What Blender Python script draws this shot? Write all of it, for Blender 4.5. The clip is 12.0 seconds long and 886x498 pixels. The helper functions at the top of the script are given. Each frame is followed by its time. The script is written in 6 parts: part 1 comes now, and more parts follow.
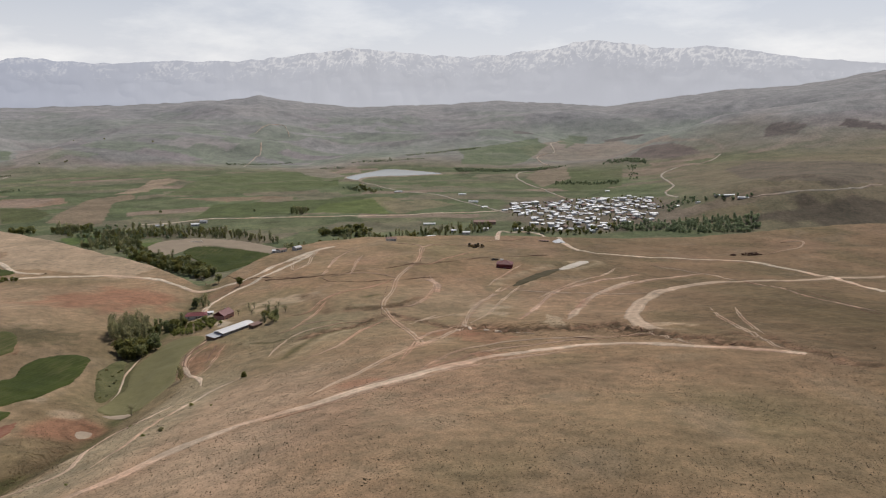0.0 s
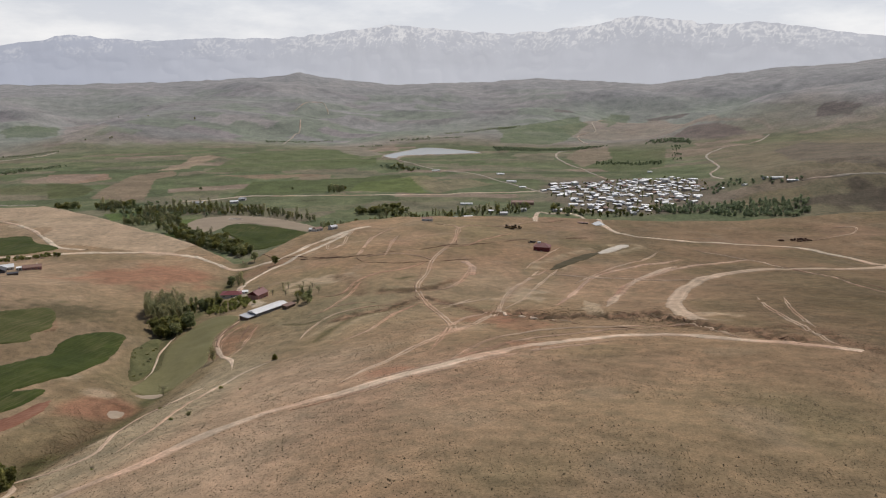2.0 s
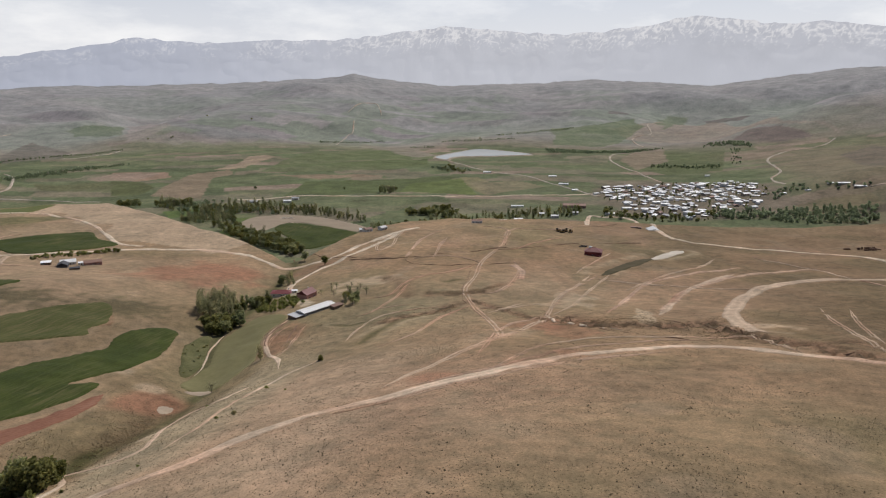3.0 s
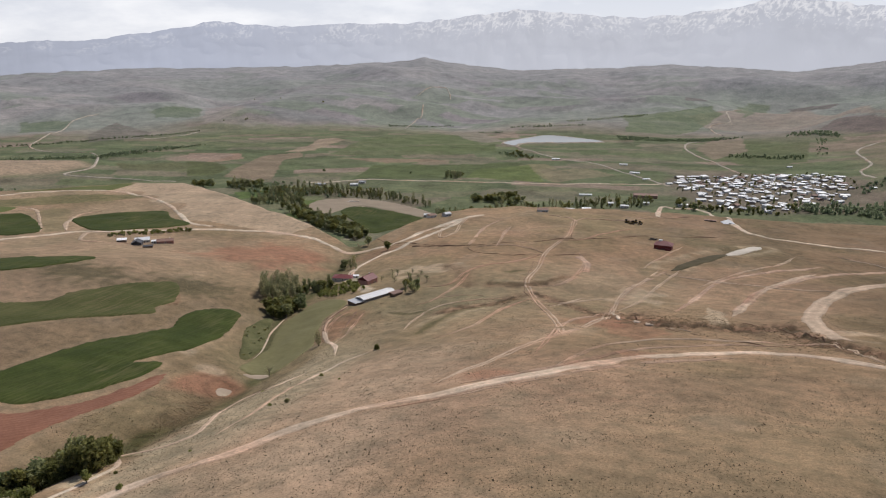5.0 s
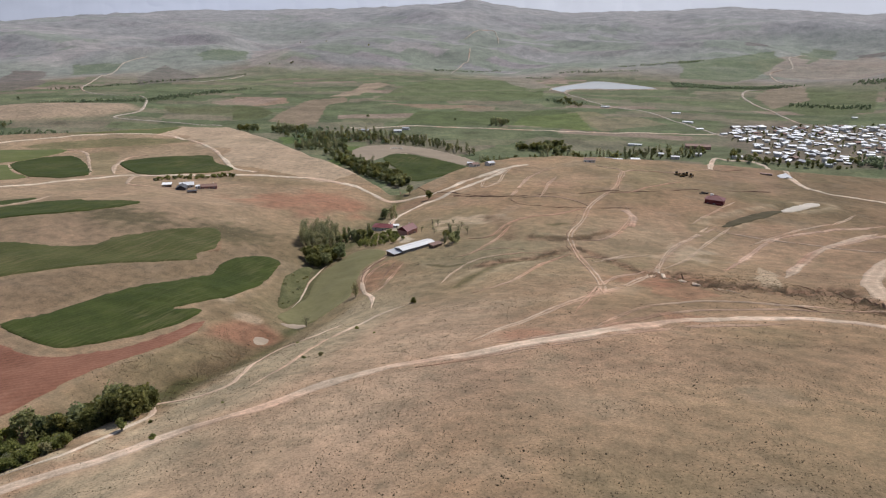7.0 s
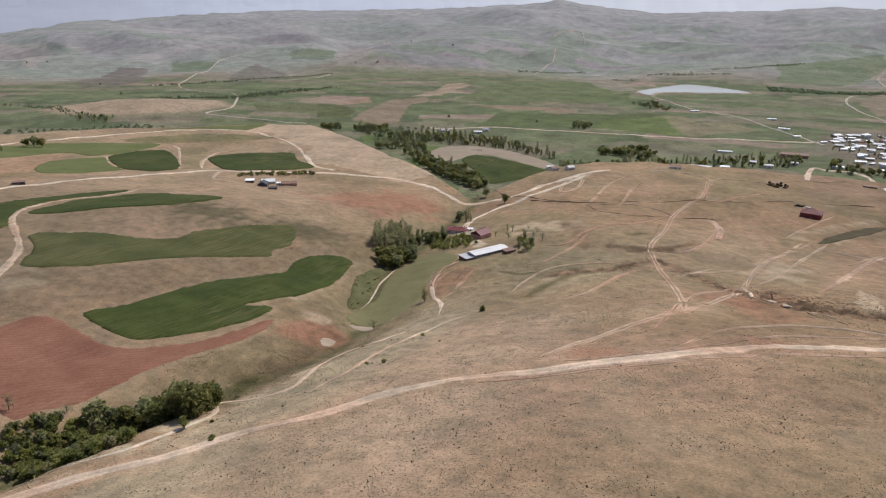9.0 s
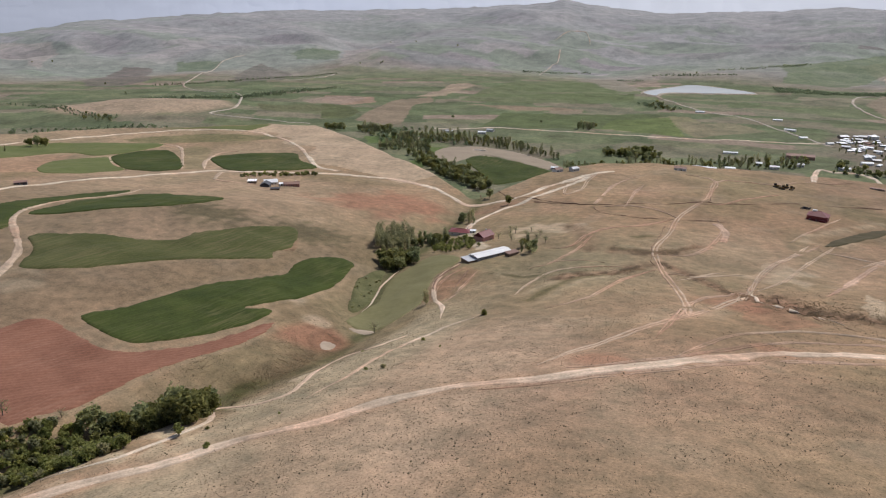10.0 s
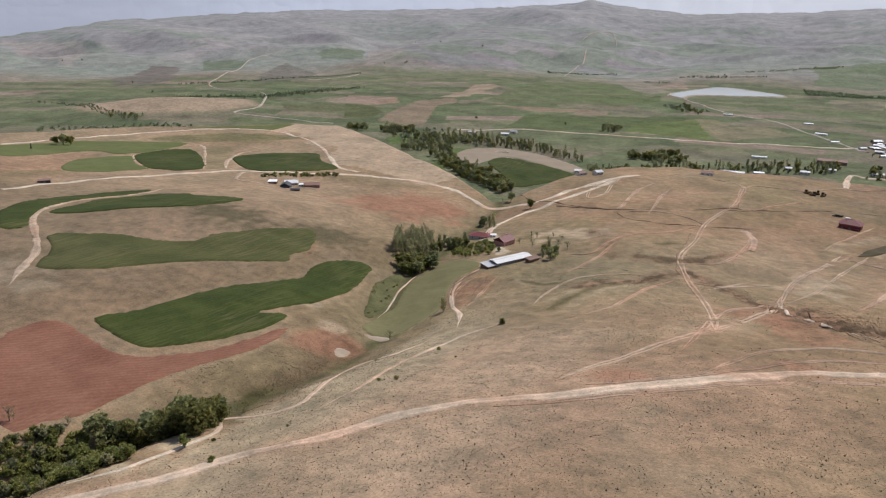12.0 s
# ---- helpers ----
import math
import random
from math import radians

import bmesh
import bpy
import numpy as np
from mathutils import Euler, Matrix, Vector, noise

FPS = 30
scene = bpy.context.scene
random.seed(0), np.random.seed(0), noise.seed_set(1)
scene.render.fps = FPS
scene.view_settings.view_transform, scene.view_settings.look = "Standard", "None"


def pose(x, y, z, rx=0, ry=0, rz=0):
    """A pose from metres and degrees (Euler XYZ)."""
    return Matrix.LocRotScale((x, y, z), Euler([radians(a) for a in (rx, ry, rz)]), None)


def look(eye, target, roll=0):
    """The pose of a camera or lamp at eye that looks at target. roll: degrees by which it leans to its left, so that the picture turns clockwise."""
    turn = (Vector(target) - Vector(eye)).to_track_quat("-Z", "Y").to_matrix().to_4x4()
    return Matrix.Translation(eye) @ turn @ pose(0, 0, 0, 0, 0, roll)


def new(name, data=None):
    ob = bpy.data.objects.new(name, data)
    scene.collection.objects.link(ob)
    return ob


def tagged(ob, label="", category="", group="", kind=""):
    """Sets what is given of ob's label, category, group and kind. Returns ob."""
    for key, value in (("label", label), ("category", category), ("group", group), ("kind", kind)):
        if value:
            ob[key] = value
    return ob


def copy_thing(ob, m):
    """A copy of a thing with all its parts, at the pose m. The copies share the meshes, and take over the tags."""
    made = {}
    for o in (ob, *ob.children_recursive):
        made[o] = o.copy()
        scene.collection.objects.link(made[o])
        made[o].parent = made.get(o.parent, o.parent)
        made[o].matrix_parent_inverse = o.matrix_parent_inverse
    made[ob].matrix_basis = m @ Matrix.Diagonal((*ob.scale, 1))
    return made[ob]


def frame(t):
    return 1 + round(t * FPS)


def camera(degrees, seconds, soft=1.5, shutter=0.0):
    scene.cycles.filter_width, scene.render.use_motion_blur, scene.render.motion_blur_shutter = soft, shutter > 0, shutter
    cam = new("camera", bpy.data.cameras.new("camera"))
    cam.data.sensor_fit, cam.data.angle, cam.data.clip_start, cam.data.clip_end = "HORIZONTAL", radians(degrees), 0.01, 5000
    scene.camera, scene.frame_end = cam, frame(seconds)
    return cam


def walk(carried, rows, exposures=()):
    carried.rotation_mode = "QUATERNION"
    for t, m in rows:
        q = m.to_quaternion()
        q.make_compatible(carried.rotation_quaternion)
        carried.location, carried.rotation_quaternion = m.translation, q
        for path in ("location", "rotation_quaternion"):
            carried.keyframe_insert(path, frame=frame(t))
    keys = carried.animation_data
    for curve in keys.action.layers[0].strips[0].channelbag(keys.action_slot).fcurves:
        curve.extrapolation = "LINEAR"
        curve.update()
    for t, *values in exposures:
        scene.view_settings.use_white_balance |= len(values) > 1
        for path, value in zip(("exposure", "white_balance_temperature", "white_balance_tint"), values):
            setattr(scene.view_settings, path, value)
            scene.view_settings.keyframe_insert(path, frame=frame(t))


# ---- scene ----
cam = camera(65.68, 12.0, 1.15)
ROWS = [
    (0.0, 1.39, 0.03, 200.74, 78.041, 0.080, 0.032),
    (0.5, 1.88, 2.83, 200.77, 77.063, 0.054, 0.368),
    (1.0, 2.07, 5.54, 200.91, 76.175, 0.025, 0.441),
    (1.5, 2.35, 8.17, 201.01, 76.198, -0.008, 0.721),
    (2.0, 2.64, 10.70, 201.14, 76.258, -0.028, 3.263),
    (2.5, 2.99, 13.18, 201.21, 76.324, -0.003, 5.996),
    (3.0, 3.49, 15.61, 201.25, 76.351, -0.044, 7.574),
    (3.5, 3.89, 17.77, 201.43, 76.372, -0.029, 9.625),
    (3.7, 4.07, 18.66, 201.58, 76.369, -0.038, 11.142),
    (5.3, 4.57, 26.43, 202.05, 74.167, -0.260, 13.353),
    (5.5, 4.56, 27.34, 202.02, 73.335, -0.275, 13.336),
    (6.0, 4.71, 29.80, 202.16, 71.265, -0.359, 13.741),
    (6.5, 4.82, 32.09, 202.47, 70.587, -0.383, 14.137),
    (7.0, 4.57, 34.37, 202.50, 70.623, -0.406, 17.165),
    (7.5, 4.59, 36.98, 202.39, 70.660, -0.354, 20.688),
    (7.7, 4.61, 37.90, 202.48, 70.655, -0.355, 21.587),
    (9.5, 4.03, 45.67, 202.72, 70.589, -0.424, 24.164),
    (10.0, 3.86, 47.76, 202.81, 70.593, -0.455, 24.383),
    (10.5, 3.47, 49.79, 202.70, 70.603, -0.481, 24.737),
    (11.0, 3.02, 51.91, 202.81, 70.579, -0.504, 25.272),
    (11.5, 2.75, 54.13, 202.74, 70.589, -0.505, 25.878),
    (12.0, 2.15, 56.05, 203.01, 70.586, -0.598, 26.400),
]
# the clip's own exposure opens as the sky leaves the picture
BRIGHTER = [(0.0, -0.07, 6560, 10), (1.5, -0.06, 6560, 10), (3.5, 0.0, 6480, 10), (5.5, 0.10, 6320, 11), (6.5, 0.21, 6220, 11), (9.5, 0.26, 6220, 11), (12.0, 0.26, 6220, 11)]
walk(cam, [(t, pose(x, y, z, rx, ry, rz)) for t, x, y, z, rx, ry, rz in ROWS], BRIGHTER)

# ---- daylight ----
SUN_UP, SUN_ROUND = 52.0, 22.0   # degrees above the horizon; degrees clockwise from straight ahead (+y)
world = bpy.data.worlds.new("sky")
scene.world = world
world.use_nodes = True
wn = world.node_tree.nodes
sky = wn.new("ShaderNodeTexSky")
sky.sky_type, sky.sun_disc = "NISHITA", False
sky.sun_elevation, sky.sun_rotation = radians(SUN_UP), radians(SUN_ROUND)
sky.altitude, sky.air_density, sky.dust_density, sky.ozone_density = 1900, 1.0, 3.0, 1.0
wl = world.node_tree.links
dim = wn.new("ShaderNodeMix")
dim.data_type, dim.blend_type = "RGBA", "MULTIPLY"
dim.inputs["Factor"].default_value, dim.inputs["B"].default_value = 1.0, (0.070, 0.070, 0.072, 1)
wl.new(sky.outputs["Color"], dim.inputs["A"])
# thin spring cloud, thickest towards the horizon
across = wn.new("ShaderNodeTexCoord")
squash, cloud, haze = wn.new("ShaderNodeMapping"), wn.new("ShaderNodeTexNoise"), wn.new("ShaderNodeMix")
squash.inputs["Scale"].default_value = (3.4, 3.4, 11.0)
cloud.inputs["Scale"].default_value, cloud.inputs["Detail"].default_value, cloud.inputs["Roughness"].default_value = 1.6, 7.0, 0.6
wl.new(across.outputs["Generated"], squash.inputs["Vector"])
wl.new(squash.outputs["Vector"], cloud.inputs["Vector"])
apart, low = wn.new("ShaderNodeSeparateXYZ"), wn.new("ShaderNodeMapRange")
wl.new(across.outputs["Generated"], apart.inputs["Vector"])
wl.new(apart.outputs["Z"], low.inputs["Value"])
low.inputs["From Min"].default_value, low.inputs["From Max"].default_value = 0.06, 0.32
low.inputs["To Min"].default_value, low.inputs["To Max"].default_value = 0.90, 0.06
shade = wn.new("ShaderNodeValToRGB")
shade.color_ramp.elements[0].position, shade.color_ramp.elements[0].color = 0.44, (0.77, 0.78, 0.825, 1)
shade.color_ramp.elements[1].position, shade.color_ramp.elements[1].color = 0.68, (0.99, 0.98, 0.985, 1)
wl.new(cloud.outputs["Fac"], shade.inputs["Fac"])
haze.data_type = "RGBA"
wl.new(low.outputs["Result"], haze.inputs["Factor"])
wl.new(dim.outputs["Result"], haze.inputs["A"])
wl.new(shade.outputs["Color"], haze.inputs["B"])
wl.new(haze.outputs["Result"], wn["Background"].inputs["Color"])
wn["Background"].inputs["Strength"].default_value = 1.0
sun = new("sun", bpy.data.lights.new("sun", "SUN"))
sun.data.energy, sun.data.angle, sun.data.color = 3.3, radians(0.6), (1.0, 0.94, 0.86)
sun_way = Vector((math.sin(radians(SUN_ROUND)) * math.cos(radians(SUN_UP)), math.cos(radians(SUN_ROUND)) * math.cos(radians(SUN_UP)), math.sin(radians(SUN_UP))))
sun.matrix_world = look(sun_way * 900, (0, 0, 0))

# skyline of the hills (degrees round from straight ahead, left positive, and degrees up)
CREST_AZ = [-180, -70, -45, -32, -27, -22.4, -17.6, -13.4, -9.8, -4.4, 1.1, 6.7, 11.1, 13.3, 14.6, 15.9, 18, 23.5, 30, 36, 43, 51, 58, 75, 180]
CREST_UP = [1.5, 2.2, 2.4, 2.18, 1.31, 1.0, 0.35, -0.2, -0.07, 0.16, -0.1, -0.27, 0.05, 0.4, 0.7, 0.4, 0.25, -0.05, -0.25, -0.3, -0.66, -1.2, -2.3, -2.6, 1.0]
# ---- the lay of the land: heights in metres above the river plain's datum ----
LATTICE = np.random.RandomState(7).rand(256, 256)


def smooth(a, b, v):
    u = np.clip((v - a) / (b - a), 0.0, 1.0)
    return u * u * (3.0 - 2.0 * u)


def wavy(x, y, size, shift=0.0):
    """Smooth value noise in -1 to 1, with bumps about as wide as size."""
    u, v = np.asarray(x, float) / size + 31.7 + shift * 3.1, np.asarray(y, float) / size + 17.3 + shift * 5.7
    i, j = np.floor(u).astype(int), np.floor(v).astype(int)
    a, b = u - i, v - j
    a, b = a * a * (3 - 2 * a), b * b * (3 - 2 * b)
    i0, i1, j0, j1 = i % 256, (i + 1) % 256, j % 256, (j + 1) % 256
    low = LATTICE[i0, j0] * (1 - a) + LATTICE[i1, j0] * a
    high = LATTICE[i0, j1] * (1 - a) + LATTICE[i1, j1] * a
    return 2.0 * (low * (1 - b) + high * b) - 1.0


def from_line(x, y, line):
    """Distance to a polyline, and how far along it (0 to 1) the nearest place is."""
    x, y = np.asarray(x, float), np.asarray(y, float)
    best, where = np.full(np.shape(x), 1e9), np.zeros(np.shape(x))
    n = len(line) - 1
    for k in range(n):
        (ax, ay), (bx, by) = line[k][:2], line[k + 1][:2]
        dx, dy = bx - ax, by - ay
        s = np.clip(((x - ax) * dx + (y - ay) * dy) / (dx * dx + dy * dy), 0, 1)
        d = np.hypot(x - ax - s * dx, y - ay - s * dy)
        nearer = d < best
        best, where = np.where(nearer, d, best), np.where(nearer, (k + s) / n, where)
    return best, where


def near_line(x, y, line, reach):
    """As from_line, but worked out only within reach of the line; far elsewhere."""
    x, y = np.asarray(x, float), np.asarray(y, float)
    d, s = np.full(np.shape(x), 1e4), np.zeros(np.shape(x))
    px, py = [p[0] for p in line], [p[1] for p in line]
    at = (x > min(px) - reach) & (x < max(px) + reach) & (y > min(py) - reach) & (y < max(py) + reach)
    if at.any():
        d[at], s[at] = from_line(x[at], y[at], line)
    return d, s


def inside(x, y, loop):
    hit, n = np.zeros(np.shape(x), bool), len(loop)
    for i in range(n):
        (ax, ay), (bx, by) = loop[i], loop[(i + 1) % n]
        if ay != by:
            hit ^= ((ay > y) != (by > y)) & (x < (bx - ax) * (y - ay) / (by - ay) + ax)
    return hit


def hump(x, y, cx, cy, rx, ry, height, turn=0.0):
    """A rounded hill (or, with a height below 0, a hollow)."""
    c, s = math.cos(math.radians(turn)), math.sin(math.radians(turn))
    u, v = (x - cx) * c + (y - cy) * s, (y - cy) * c - (x - cx) * s
    return height * np.exp(-(u / rx) ** 2 - (v / ry) ** 2)


RAVINE = [(-185, 60), (-170, 155), (-167, 181), (-161, 213), (-155, 228), (-152, 247), (-153, 280), (-156, 312), (-177, 356), (-195, 409), (-200, 473), (-212, 567), (-221, 628), (-290, 800), (-340, 880)]
SLOPE_Y = [-400, 0, 100, 150, 220, 300, 400, 500, 600, 700, 800, 900]
SLOPE_Z = [150, 128, 118, 112, 103, 90, 70, 55, 45, 39, 34, 27]
GULLIES = [([(12, 397), (24, 404), (39, 376), (57, 371), (76, 369), (99, 384), (107, 343), (119, 327), (139, 302)], 9.0, 0.9),
           ([(125, 320), (149, 332), (160, 318), (163, 290), (164, 262), (176, 255)], 4.5, 0.7),
           ([(-81, 395), (-74, 408), (-58, 417), (-45, 445)], 5.0, 0.75),
           ([(-66, 472), (-49, 473), (-31, 485), (-17, 515)], 4.5, 0.7),
           ([(-35, 455), (-20, 438), (-1, 413), (12, 393), (24, 384), (40, 364)], 3.5, 0.8),
           ([(-110, 530), (-92, 505), (-84, 470)], 6.0, 0.4)]
BASIN = [(60, 580), (84, 612), (112, 652), (150, 696)]
PLAIN = -5.0
BRINK_AZ = [-180, -60, -33, -22, -10, 0, 8, 10.5, 13, 16.3, 18.6, 20.2, 21.7, 23.7, 26.6, 28.5, 30.5, 33.3, 37, 44, 52, 57, 70, 180]
BRINK_R = [1300, 1300, 1190, 1040, 955, 935, 925, 905, 850, 775, 735, 725, 765, 830, 900, 970, 1070, 1180, 1210, 1180, 1155, 1140, 1100, 1300]


def height(x, y):
    x, y = np.asarray(x, float), np.asarray(y, float)
    # the slope that falls from under the camera to the brink above the river
    h = sum(np.interp(y + d, SLOPE_Y, SLOPE_Z) for d in (-45, -15, 15, 45)) / 4
    h = h + hump(x, y, -220, 240, 140, 224, -14.6)
    h = h + hump(x, y, -520, 300, 220, 352, -10.4)
    h = h + hump(x, y, -340, 420, 90, 90, 10.9)
    h = h + hump(x, y, 20, 120, 90, 144, 4.5)
    h = h + hump(x, y, -100, 300, 90, 144, -3.3)
    h = h + hump(x, y, -220, 60, 140, 140, -13.0)
    h = h + hump(x, y, 320, 840, 220, 220, -8.7)
    h = h + hump(x, y, -220, 480, 90, 144, -7.7)
    h = h + hump(x, y, -40, 660, 140, 224, 6.7)
    h = h + hump(x, y, 320, 420, 220, 220, 5.4)
    h = h + hump(x, y, 20, 480, 90, 144, -6.0)
    h = h + hump(x, y, -160, 300, 90, 144, -13.6)
    h = h + hump(x, y, -400, 180, 140, 140, -12.4)
    h = h + hump(x, y, -700, 660, 220, 352, -6.8)
    h = h + hump(x, y, -280, 660, 140, 140, -7.0)
    h = h + hump(x, y, -160, 120, 90, 90, -5.4)
    h = h + hump(x, y, -161, 286, 5, 4.5, -1.7)
    # the ravine past the farm
    d, s = near_line(x, y, RAVINE, 90)
    d = d + 3 * wavy(x, y, 14)
    h = h - (9 - 3 * s) * np.exp(-(d / (13 + 14 * s)) ** 2) * smooth(0, 0.1, s + 0.05)
    # the brink: the slope breaks off to the river plain
    r = np.hypot(x, y)
    az = np.degrees(np.arctan2(-x, y))
    brink = np.interp(az, BRINK_AZ, BRINK_R) + 18 * wavy(x, y, 130)
    far = smooth(brink - 40, brink + 50, r)
    h = h * (1 - far) + PLAIN * far
    # hills that close the plain
    crest = np.interp(az, CREST_AZ, CREST_UP)
    top = 200 + 4250 * np.tan(np.radians(crest))
    rise = smooth(2250, 4250, r)
    rough = smooth(2100, 3000, r) * (1 - smooth(3350, 4150, r))
    wx, wy = x + 150 * wavy(x, y, 480, 90), y + 150 * wavy(x, y, 480, 91)
    hills = 50 * wavy(wx, wy, 560, 92) + 34 * wavy(wx, wy, 280, 93) + 14 * (1 - np.abs(wavy(wx, wy, 230, 1))) + 3 * (1 - np.abs(wavy(wx, wy, 95, 2))) - 6
    h = h + (top - PLAIN) * (0.25 * smooth(2250, 3200, r) + 0.75 * smooth(2900, 4250, r)) + rough * hills
    h = h + 7 * wavy(x, y, 60, 4) * smooth(4050, 4250, r)
    h = h - 500 * smooth(4300, 4900, r)
    # the hills that rise to the east
    h = h + hump(x, y, 900, 1500, 330, 420, 62) + hump(x, y, 1500, 2200, 520, 700, 120)
    h = h + hump(x, y, -1150, 1100, 170, 120, 24, 38)
    h = h + hump(x, y, 640, 1290, 190, 150, 38) + hump(x, y, 900, 2500, 500, 420, 45)
    h = h + smooth(900, 1400, r) * 3.5 * wavy(x, y, 260, 3)
    lake = smooth(1.3, 1.02, np.hypot((x + 140) / 165, (y - 2025) / 180))
    h = h * (1 - lake) - 5.0 * lake
    for line, wide, deep in GULLIES:
        d, s = near_line(x, y, line, 4 * wide)
        if not (d < 9e3).any():
            continue
        band = np.exp(-(d / wide) ** 2)
        h = h + deep * band * (0.40 * wide * np.abs(wavy(x, y, 6, 80)) + 0.20 * wide * wavy(x, y, 2.8, 81) - 0.30 * wide)
    # the dug basin: a long hollow between low thrown-up rims
    d, s = near_line(x, y, BASIN, 60)
    d = d + 2.0 * wavy(x, y, 11, 94)
    h = h - 0.9 * np.exp(-(d / 9.0) ** 4) + 0.5 * np.exp(-((d - 15) / 4.0) ** 2)
    knoll = np.exp(-((x - 640) / 170) ** 2 - ((y - 1250) / 100) ** 2)
    h = h + knoll * (9 * (1 - np.abs(wavy(x, y, 60, 82))) + 4 * wavy(x, y, 22, 83))
    close = (1 - smooth(650, 900, r)) * smooth(-0.3, 0.4, wavy(x, y, 55, 110))
    h = h + close * (0.55 * (0.5 - np.abs(wavy(x + 4 * wavy(x, y, 13, 111), y, 15, 112))) + 0.20 * wavy(x, y, 4.5, 113))
    return h + (1 - lake) * 1.6 * wavy(x, y, 70, 5) + 0.9 * wavy(x, y, 24, 6) + 0.22 * wavy(x, y, 7, 8)

# outlines of fields, in metres
NEAR_TRACK = [(-172, 96), (-152, 122), (-138, 141), (-125, 157), (-117, 169), (-106, 179), (-94, 189), (-85, 203), (-72, 216), (-59, 224), (-44, 232), (-29, 243), (-16, 254), (-7, 263), (5, 273), (17, 284), (31, 294), (45, 304), (59, 310), (73, 314), (87, 314), (99, 308), (109, 299), (120, 293), (132, 293), (143, 289), (156, 277)]
CROSS_TRACK = [(-50, 244), (-36, 276), (-21, 308), (-7, 335), (12, 398), (16, 423)]
POND_TRACK = [(12, 405), (23, 472), (38, 519), (57, 564)]
LONG_TRACK = [(-9, 321), (-13, 359), (-21, 398), (-34, 444), (-43, 487), (-40, 534), (-40, 590), (-31, 643), (-24, 689), (-25, 761)]
FARM_DRIVE = [(-192, 530), (-196, 559), (-188, 590), (-176, 614), (-170, 646), (-156, 691), (-145, 747)]
LOOP_ROAD = [(115, 352), (119, 410), (145, 475), (198, 556), (239, 576), (277, 574), (339, 598), (414, 621)]
PLOUGH_LANE = [(79, 413), (108, 491), (142, 540), (186, 596), (253, 638)]
SLOPE_LANE = [(50, 422), (75, 492), (94, 533), (130, 570), (184, 625)]
LOOP_LANE = [(-12, 604), (-6, 573), (-10, 525), (-19, 488), (-33, 476)]
NEAR_RUT = [(-60, 216), (-46, 225), (-31, 236), (-14, 249), (5, 265), (30, 284), (60, 301)]
WIDE_LANE_A = [(79, 413), (104, 480), (130, 528), (170, 589)]
WHEAT_A = [(-254, 233), (-236, 227), (-219, 225), (-210, 234), (-200, 255), (-195, 274), (-197, 292), (-202, 294), (-210, 286), (-202, 323), (-202, 354), (-209, 381), (-214, 396), (-223, 397), (-234, 383), (-236, 365), (-230, 344), (-235, 327), (-244, 302), (-248, 275), (-248, 250)]
WHEAT_B = [(-329, 258), (-352, 282), (-380, 302), (-345, 317), (-306, 335), (-302, 364), (-275, 415), (-255, 388), (-254, 367), (-249, 356), (-269, 329), (-293, 292), (-310, 265)]
WHEAT_C = [(-436, 339), (-451, 377), (-457, 406), (-443, 449), (-382, 432), (-351, 435), (-350, 405), (-368, 381), (-401, 362)]
WHEAT_D = [(-463, 323), (-486, 362), (-491, 407), (-481, 447), (-474, 458), (-467, 436), (-466, 388), (-457, 355), (-431, 324), (-408, 306), (-416, 294)]
WHEAT_E = [(-568, 656), (-571, 686), (-513, 738), (-471, 697), (-428, 669), (-440, 645), (-488, 610), (-517, 617)]
WHEAT_F = [(-671, 608), (-679, 656), (-651, 675), (-598, 639), (-543, 582), (-583, 553), (-614, 565)]
OLIVE_G = [(-626, 488), (-690, 545), (-668, 599), (-614, 561), (-587, 549)]
PLOUGH_H = [(-262, 197), (-264, 221), (-243, 220), (-222, 216), (-208, 223), (-194, 249), (-190, 280), (-185, 276), (-182, 246), (-189, 214), (-188, 184), (-190, 168), (-200, 158)]
MEADOW_I = [(-150, 314), (-171, 317), (-174, 333), (-175, 355), (-186, 386), (-189, 423), (-183, 447), (-159, 436), (-155, 418), (-157, 393), (-149, 365), (-144, 344)]
SCRUB_J = [(-180, 333), (-191, 354), (-201, 379), (-203, 406), (-198, 407), (-189, 383), (-179, 358), (-175, 337)]
WHEAT_K = [(-368, 952), (-348, 992), (-236, 932), (-263, 852), (-292, 837), (-323, 889)]
BARE_L = [(-439, 1011), (-385, 1056), (-324, 1040), (-245, 988), (-232, 940), (-351, 1000), (-372, 955), (-378, 921), (-395, 913)]
OLIVE_M = [(-782, 804), (-766, 848), (-707, 924), (-693, 918), (-699, 869), (-756, 847)]
OLIVE_N = [(-813, 539), (-796, 637), (-718, 701), (-689, 703), (-686, 612), (-737, 591), (-743, 496)]
FIELD_LOOPS = [WHEAT_A, WHEAT_B, WHEAT_C, WHEAT_D, WHEAT_E, WHEAT_F, OLIVE_G, PLOUGH_H, WHEAT_K, OLIVE_M, OLIVE_N]
VERGES = [(NEAR_TRACK, 7, 0.75), (LONG_TRACK, 4, 0.7), (CROSS_TRACK, 4, 0.7), (POND_TRACK, 5, 0.6), (LOOP_ROAD, 7, 0.5), (PLOUGH_LANE, 4, 0.5), (SLOPE_LANE, 4, 0.5), (LOOP_LANE, 3, 0.6), (NEAR_RUT, 3, 0.5), (FARM_DRIVE, 6, 0.5), (WIDE_LANE_A, 4, 0.5)]
